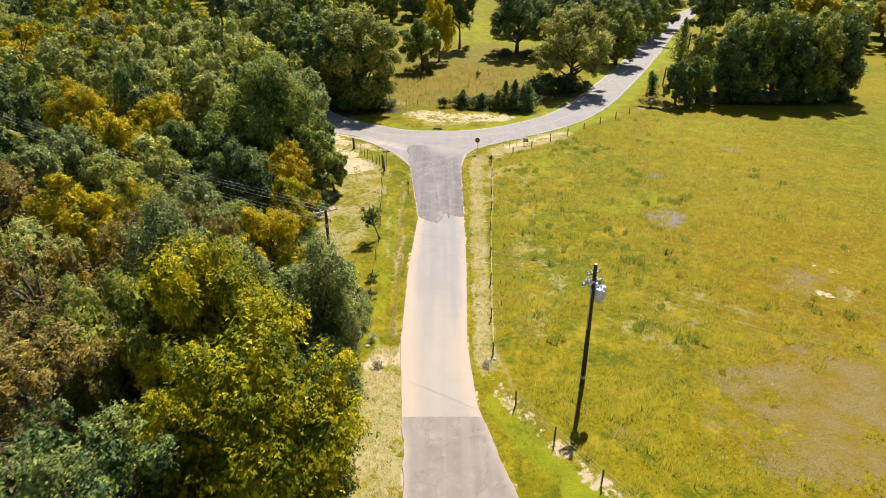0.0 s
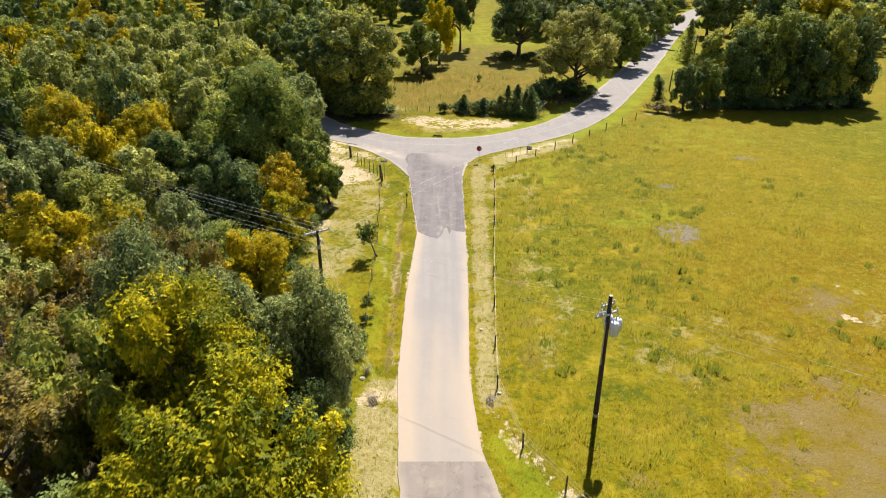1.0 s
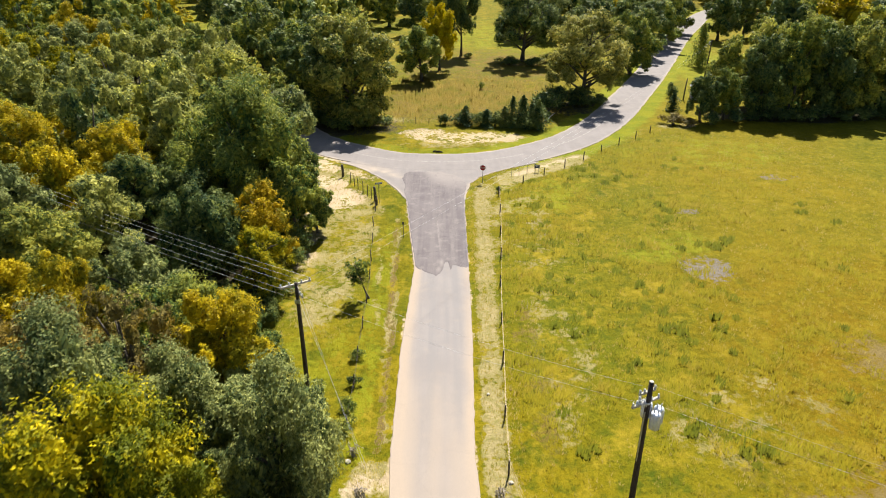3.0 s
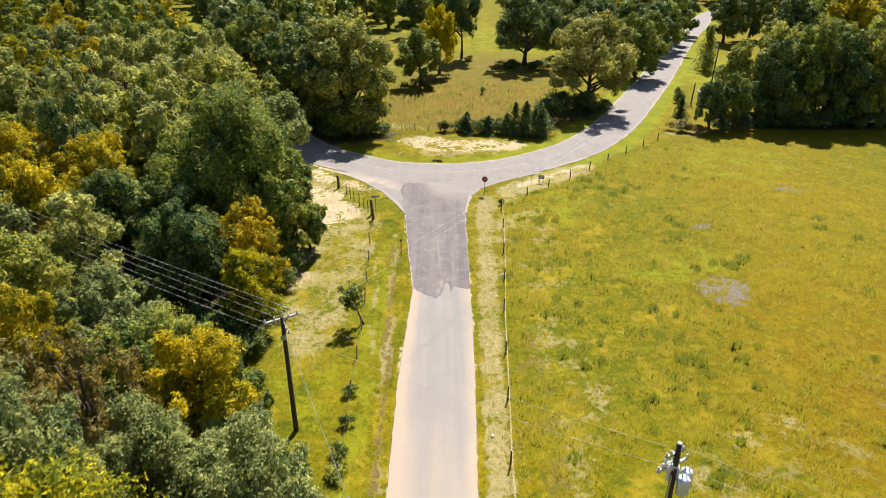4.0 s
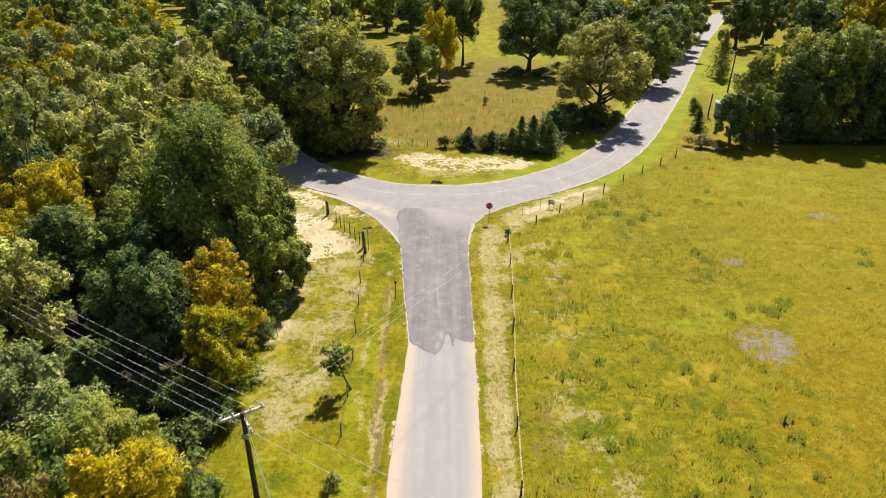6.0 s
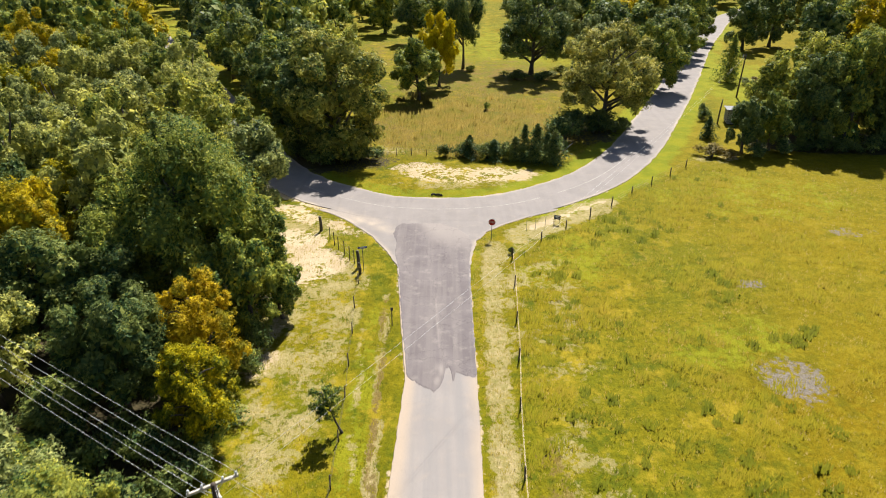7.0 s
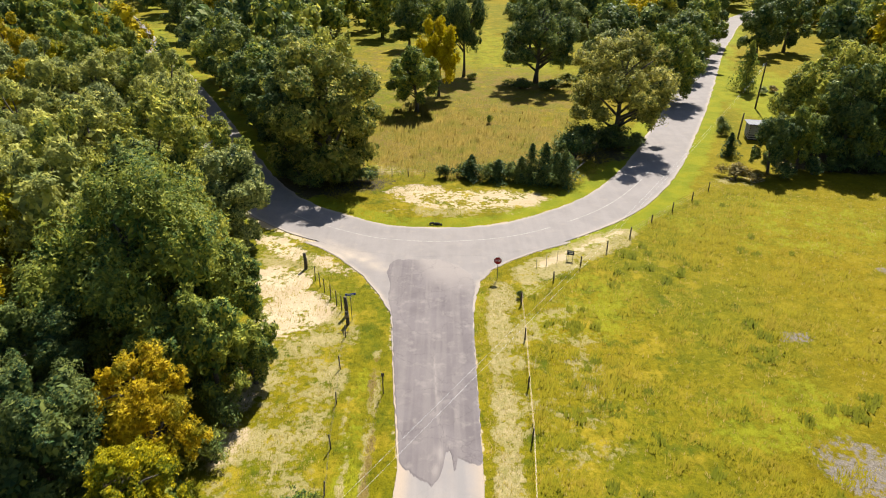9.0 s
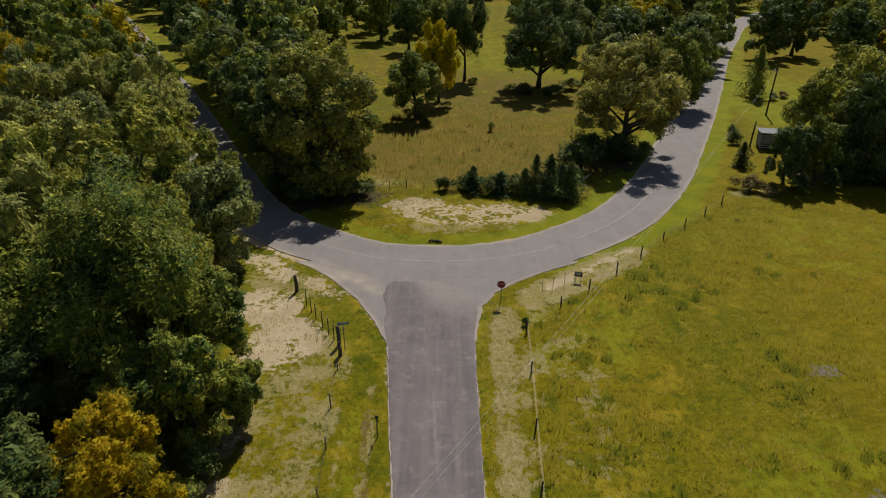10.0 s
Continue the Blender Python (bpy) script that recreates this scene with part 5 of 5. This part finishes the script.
# ---- small things ----
tread = thing("tyre_scrap", pose(-0.95, 111.3, 0.03, 0, 0, 4), "torn black tyre scrap lying at the road's edge", "debris")
pts = [(-0.72 + 1.44 * t, 0.14 * math.sin(t * 5), 0.05 + 0.13 * abs(math.sin(t * 7))) for t in np.linspace(0, 1, 12)]
part("tread", mesh_of("tread", *join(tube(pts, [0.08 + 0.07 * abs(math.sin(k * 1.3)) for k in range(12)], 7), tube([(0.1, -0.12, 0.04), (0.4, -0.16, 0.1), (0.7, -0.05, 0.05)], [0.06, 0.09, 0.04], 6)), RUBBER), tread)
for x, y, s in [(3.3, 52.7, 0.14), (-6.3, 45.8, 0.2), (4.2, 44.0, 0.16)]:
    rock = thing("stone", (x, y, 0.02), "pale stone lying on the verge", "stone", "verge stones")
    bm = bmesh.new()
    bmesh.ops.create_icosphere(bm, subdivisions=2, radius=s)
    for v in bm.verts:
        v.co *= 1 + 0.3 * noise.noise(v.co * 6 + Vector((x, y, 0)))
        v.co.z *= 0.6
    me = bpy.data.meshes.new("block")
    bm.to_mesh(me)
    bm.free()
    me.materials.append(STONE)
    part("block", me, rock)
log = thing("fallen_limb", pose(17.4, 128.2, 0.1, 0, 0, 38), "bleached fallen limb by the cedar shrubs", "log")
part("limb", mesh_of("limb", *join(tube([(0, 0, 0), (1.6, 0.1, 0.35), (3.2, -0.05, 1.2)], [0.13, 0.1, 0.05], 7), tube([(1.4, 0.1, 0.3), (2.0, 0.6, 0.7)], [0.05, 0.02], 5)), DRIFT, True), log)
stick = thing("fallen_limb", pose(17.9, 50.0, 0.03, 0, 0, -70), "bleached stick lying in the pasture", "log")
part("limb", mesh_of("limb", *join(tube([(0, 0, 0), (0.9, 0.1, 0.12), (1.9, -0.1, 0.1)], [0.05, 0.045, 0.02], 6), tube([(0.9, 0.1, 0.1), (1.4, 0.5, 0.25)], [0.03, 0.015], 5)), DRIFT, True), stick)
for x, y, h in [(-5.2, 43.0, 0.5), (-6.0, 46.6, 0.6), (3.5, 43.0, 0.4)]:
    heap = thing("brush_heap", pose(x, y, 0, 0, 0, x * 40), "small heap of dead brush on the verge", "brush", "verge brush heaps")
    rng = random.Random(int(x * 10))
    part("twigs", mesh_of("twigs", *join(*[tube([(rng.uniform(-0.5, 0.5), rng.uniform(-0.4, 0.4), 0), (rng.uniform(-0.3, 0.3), rng.uniform(-0.3, 0.3), h), (rng.uniform(-0.8, 0.8), rng.uniform(-0.6, 0.6), h * rng.uniform(0.2, 1))], [0.03, 0.025, 0.01], 4) for _ in range(14)]), DRIFT), heap)

# ---- shed behind the grove ----
shed = thing("shed", pose(52.6, 146.6, 0, 0, 0, -14), "small pale slatted shed with a grey metal roof", "shed")
part("back_wall", mesh_of("back_wall", *slab(-2.4, 2.4, 1.7, 1.8, 0, 2.3), SHED_BOARD), shed)
part("floor_slab", mesh_of("floor_slab", *slab(-2.4, 2.4, -1.8, 1.7, -0.1, 0.1), SHED_DARK), shed)
for x in (-2.34, 0, 2.34):
    part("corner_post", mesh_of("corner_post", *slab(x - 0.06, x + 0.06, -1.78, -1.66, 0.1, 2.5, 0.01), POST), shed)
slat = mesh_of("slat", *slab(-2.4, 2.4, -1.84, -1.79, 0, 0.2, 0.01), SHED_BOARD)
side = mesh_of("slat", *slab(-2.44, -2.39, -1.78, 1.7, 0, 0.2, 0.01), SHED_BOARD)
for k in range(6):
    part("slat", slat, shed).location.z = 0.15 + 0.37 * k
    part("slat", side, shed).location.z = 0.15 + 0.37 * k
part("side_wall", mesh_of("side_wall", *slab(2.36, 2.42, -1.78, 1.7, 0.1, 2.35), SHED_BOARD), shed)
for k in range(10):
    x = -2.75 + 0.55 * k
    part("roof_sheet", mesh_of("roof_sheet", [(x, -2.1, 2.62), (x + 0.27, -2.1, 2.66), (x + 0.55, -2.1, 2.62), (x, 2.1, 2.36), (x + 0.27, 2.1, 2.40), (x + 0.55, 2.1, 2.36), (x, -2.1, 2.58), (x + 0.55, -2.1, 2.58), (x, 2.1, 2.32), (x + 0.55, 2.1, 2.32)],
                               [(0, 1, 4, 3), (1, 2, 5, 4), (6, 8, 9, 7), (0, 6, 7, 2, 1), (3, 4, 5, 9, 8), (0, 3, 8, 6), (2, 7, 9, 5)], ROOF_METAL), shed)
for x, y in [(-149, 341), (-158, 365)]:
    gate = thing("gate_pillar", (x, y, 0), "red brick gate pillar by the distant lane", "pillar", "gate pillars")
    part("shaft", mesh_of("shaft", *slab(-1, 1, -1, 1, -0.1, 3.4, 0.05), BRICK), gate)
    part("cap", mesh_of("cap", *slab(-1.2, 1.2, -1.2, 1.2, 3.4, 3.8, 0.08), STONE), gate)

# ---- grass and weeds ----


def tufts(name, n, area, keep, blade, height, mat, label, seed, width=0.07, clump=0, reach=0.3, turn=0.9, lay=0.75):
    """Many small tufts of blades scattered over an area where keep allows."""
    rng = np.random.default_rng(seed)
    x, y = rng.uniform(area[0], area[1], n), rng.uniform(area[2], area[3], n)
    ok = rng.uniform(0, 1, n) < keep(x, y)
    x, y = x[ok], y[ok]
    if clump:
        far = rng.normal(0, 1, (2, len(x), clump)) * (reach * rng.uniform(0.5, 1.5, len(x)))[:, None]
        x, y = (x[:, None] + far[0]).ravel(), (y[:, None] + far[1]).ravel()
    vs = []
    lump = np.array([noise.noise((a * 0.5, b * 0.5, seed)) for a, b in zip(x, y)])
    for k in range(blade):
        a = rng.normal(turn, 0.8, len(x))
        h = height * rng.uniform(0.5, 1.3, len(x)) * (1 + 0.8 * np.clip(lump, -0.6, 1))
        w = 0.018 + width * h
        ox, oy = x + rng.normal(0, 0.09, len(x)), y + rng.normal(0, 0.09, len(x))
        bx, by = np.cos(a), np.sin(a)
        lean = rng.uniform(0.1, lay, len(x)) * h
        vs.append(np.stack([np.stack([ox - by * w, oy + bx * w, np.full(len(x), -0.05)], 1), np.stack([ox + by * w, oy - bx * w, np.full(len(x), -0.05)], 1), np.stack([ox + bx * lean, oy + by * lean, h], 1)], 1))
    v = np.concatenate(vs).reshape(-1, 3)
    f = np.arange(len(v)).reshape(-1, 3)
    up = np.cross(v[1::3] - v[0::3], v[2::3] - v[0::3])[:, 2] < 0
    f[up] = f[up][:, ::-1]
    me = mesh_of(name, v, f, mat, True)
    soft = np.tile(np.array([0.0, 0.0, 1.0]), (len(v), 1)) + np.random.default_rng(seed).normal(0, 0.22, (len(v), 3))
    me.normals_split_custom_set_from_vertices((soft / np.linalg.norm(soft, axis=1)[:, None]).tolist())
    return tagged(new(name, me), label, "grass", kind="stuff")


def clear(x, y, gap=0.25):
    d = np.minimum(near_line(x, y, MAIN) - HALF, np.where(y < 106.5, np.maximum(side_left(y) - x, x - side_right(y)), 9))
    return (d > gap) * 1.0


def spot(x, y, cx, cy, rx, ry):
    return step_down(np.hypot((x - cx) / rx, (y - cy) / ry), 0.6, 1.2)


def in_pasture(x, y):
    fence_x = np.interp(y, [20, 30.7, 38.3, 44.8, 93, 97.4, 104.4, 111.8, 122.5, 130], [18, 10, 5.3, 4.2, 7.3, 10.8, 17.6, 24.5, 35.1, 42])
    return (x > fence_x + 0.1) * (1 - 0.8 * spot(x, y, 27.8, 72.4, 2.3, 3.0)) * (1 - 0.93 * spot(x, y, 32, 37.5, 12, 8)) * (1 - 0.8 * spot(x, y, 37.4, 57.4, 4, 5))


tufts("pasture_grass", 76000, (4, 70, 24, 127), lambda x, y: in_pasture(x, y) * np.clip(1.25 - y / 160, 0.2, 1), 4, 0.12, GRASS, "short yellow-green pasture grass", 1)
tufts("pasture_straw", 12000, (4, 60, 30, 124), lambda x, y: in_pasture(x, y) * 0.6, 3, 0.17, STRAW, "dry straw blades in the pasture", 2)
tufts("verge_grass", 30000, (-16, 7.5, 24, 128), lambda x, y: clear(x, y) * (x > wood_edge(y) - 1) * (1 - in_pasture(x, y)) * (1 - 0.6 * (x < -8.2) * (y > 62) * (y < 104)) * (1 - 0.85 * (x > 2.9) * (x < 5.4) * (y > 42)) * (1 - 0.85 * (x < -2.5) * (y < 44)) * (1 - 0.92 * np.maximum.reduce([spot(x, y, -13.6, 91.8, 3.4, 4.6), spot(x, y, -16.2, 97.5, 3.8, 3.4), spot(x, y, -16, 84, 2.4, 5), spot(x, y, 3.3, 119.6, 9.5, 3.8)])), 4, 0.12, GRASS, "short green verge grass", 3)
tufts("verge_straw", 22000, (-18, 7.5, 22, 104), lambda x, y: clear(x, y) * np.maximum.reduce([(x < -8.0) * (x > wood_edge(y)) * (y > 60) * 0.45, (x > 2.9) * (x < 5.4) * (y > 42) * 0.9, (x < -2.6) * (x > -6) * (y < 45) * 0.8]), 3, 0.15, STRAW, "dry straw along the verges", 4)
tufts("meadow_grass", 30000, (-13, 24, 126, 176), lambda x, y: np.clip(1.3 - np.hypot((x - 4) / 19, (y - 146) / 24), 0, 1) * clear(x, y, 2), 3, 0.30, GOLDGRASS, "tall golden-brown meadow grass", 5)


def weed_field(x, y):
    v = np.array([noise.noise((a * 0.13, b * 0.13, 44)) + 0.9 * noise.noise((a * 0.42, b * 0.42, 45)) for a, b in zip(x, y)])
    return in_pasture(x, y) * np.clip((v - 0.34) * 3.5, 0, 1) * np.clip(1.2 - x / 55, 0, 1) + 0.9 * spot(x, y, 29.0, 78.0, 3.2, 1.9) + 0.9 * spot(x, y, 6.8, 59.6, 0.8, 1.0) + 0.8 * spot(x, y, 14.9, 55.9, 0.7, 0.8)


def bunch_field(x, y):
    v = np.array([noise.noise((a * 0.12, b * 0.12, 70)) + 0.7 * noise.noise((a * 0.35, b * 0.35, 71)) for a, b in zip(x, y)])
    return in_pasture(x, y) * np.clip(1.15 - x / 55, 0.06, 1) * np.clip((v + 0.12) * 2.2, 0.05, 1)


def weed_spots(x, y):
    """Dark weed clumps: a thick stand by the gravel, scattered ones over the western pasture and along the bend."""
    return weed_field(x, y) * 0.6 + 0.9 * spot(x, y, 29.5, 78.2, 4.0, 2.2) + 0.35 * spot(x, y, 19, 104, 7, 8) * in_pasture(x, y) + 0.25 * spot(x, y, 17, 68, 9, 13) * in_pasture(x, y)


tufts("bunch_grass", 3600, (5, 50, 30, 122), bunch_field, 3, 0.36, BUNCH, "taller bunches of pale green grass", 8, 0.06, 22, 0.34, 0.7, 0.95)
tufts("straw_bunches", 1500, (5, 42, 34, 118), lambda x, y: 0.8 * bunch_field(x, y), 3, 0.32, DRYGRASS, "bleached bunches of dry grass", 9, 0.05, 18, 0.5, 0.5, 1.1)
tufts("pasture_weeds", 2000, (5, 48, 40, 118), weed_spots, 4, 0.36, WEED, "dark green weeds in the pasture", 6, 0.2, 14, 0.22)
tufts("meadow_weeds", 260, (-12, 22, 128, 168), lambda x, y: np.clip(1.2 - np.hypot((x - 4) / 19, (y - 146) / 22), 0, 1) * clear(x, y, 2), 4, 0.7, GOLDGRASS, "tall bleached weed stands in the meadow", 10, 0.07, 24, 0.7)
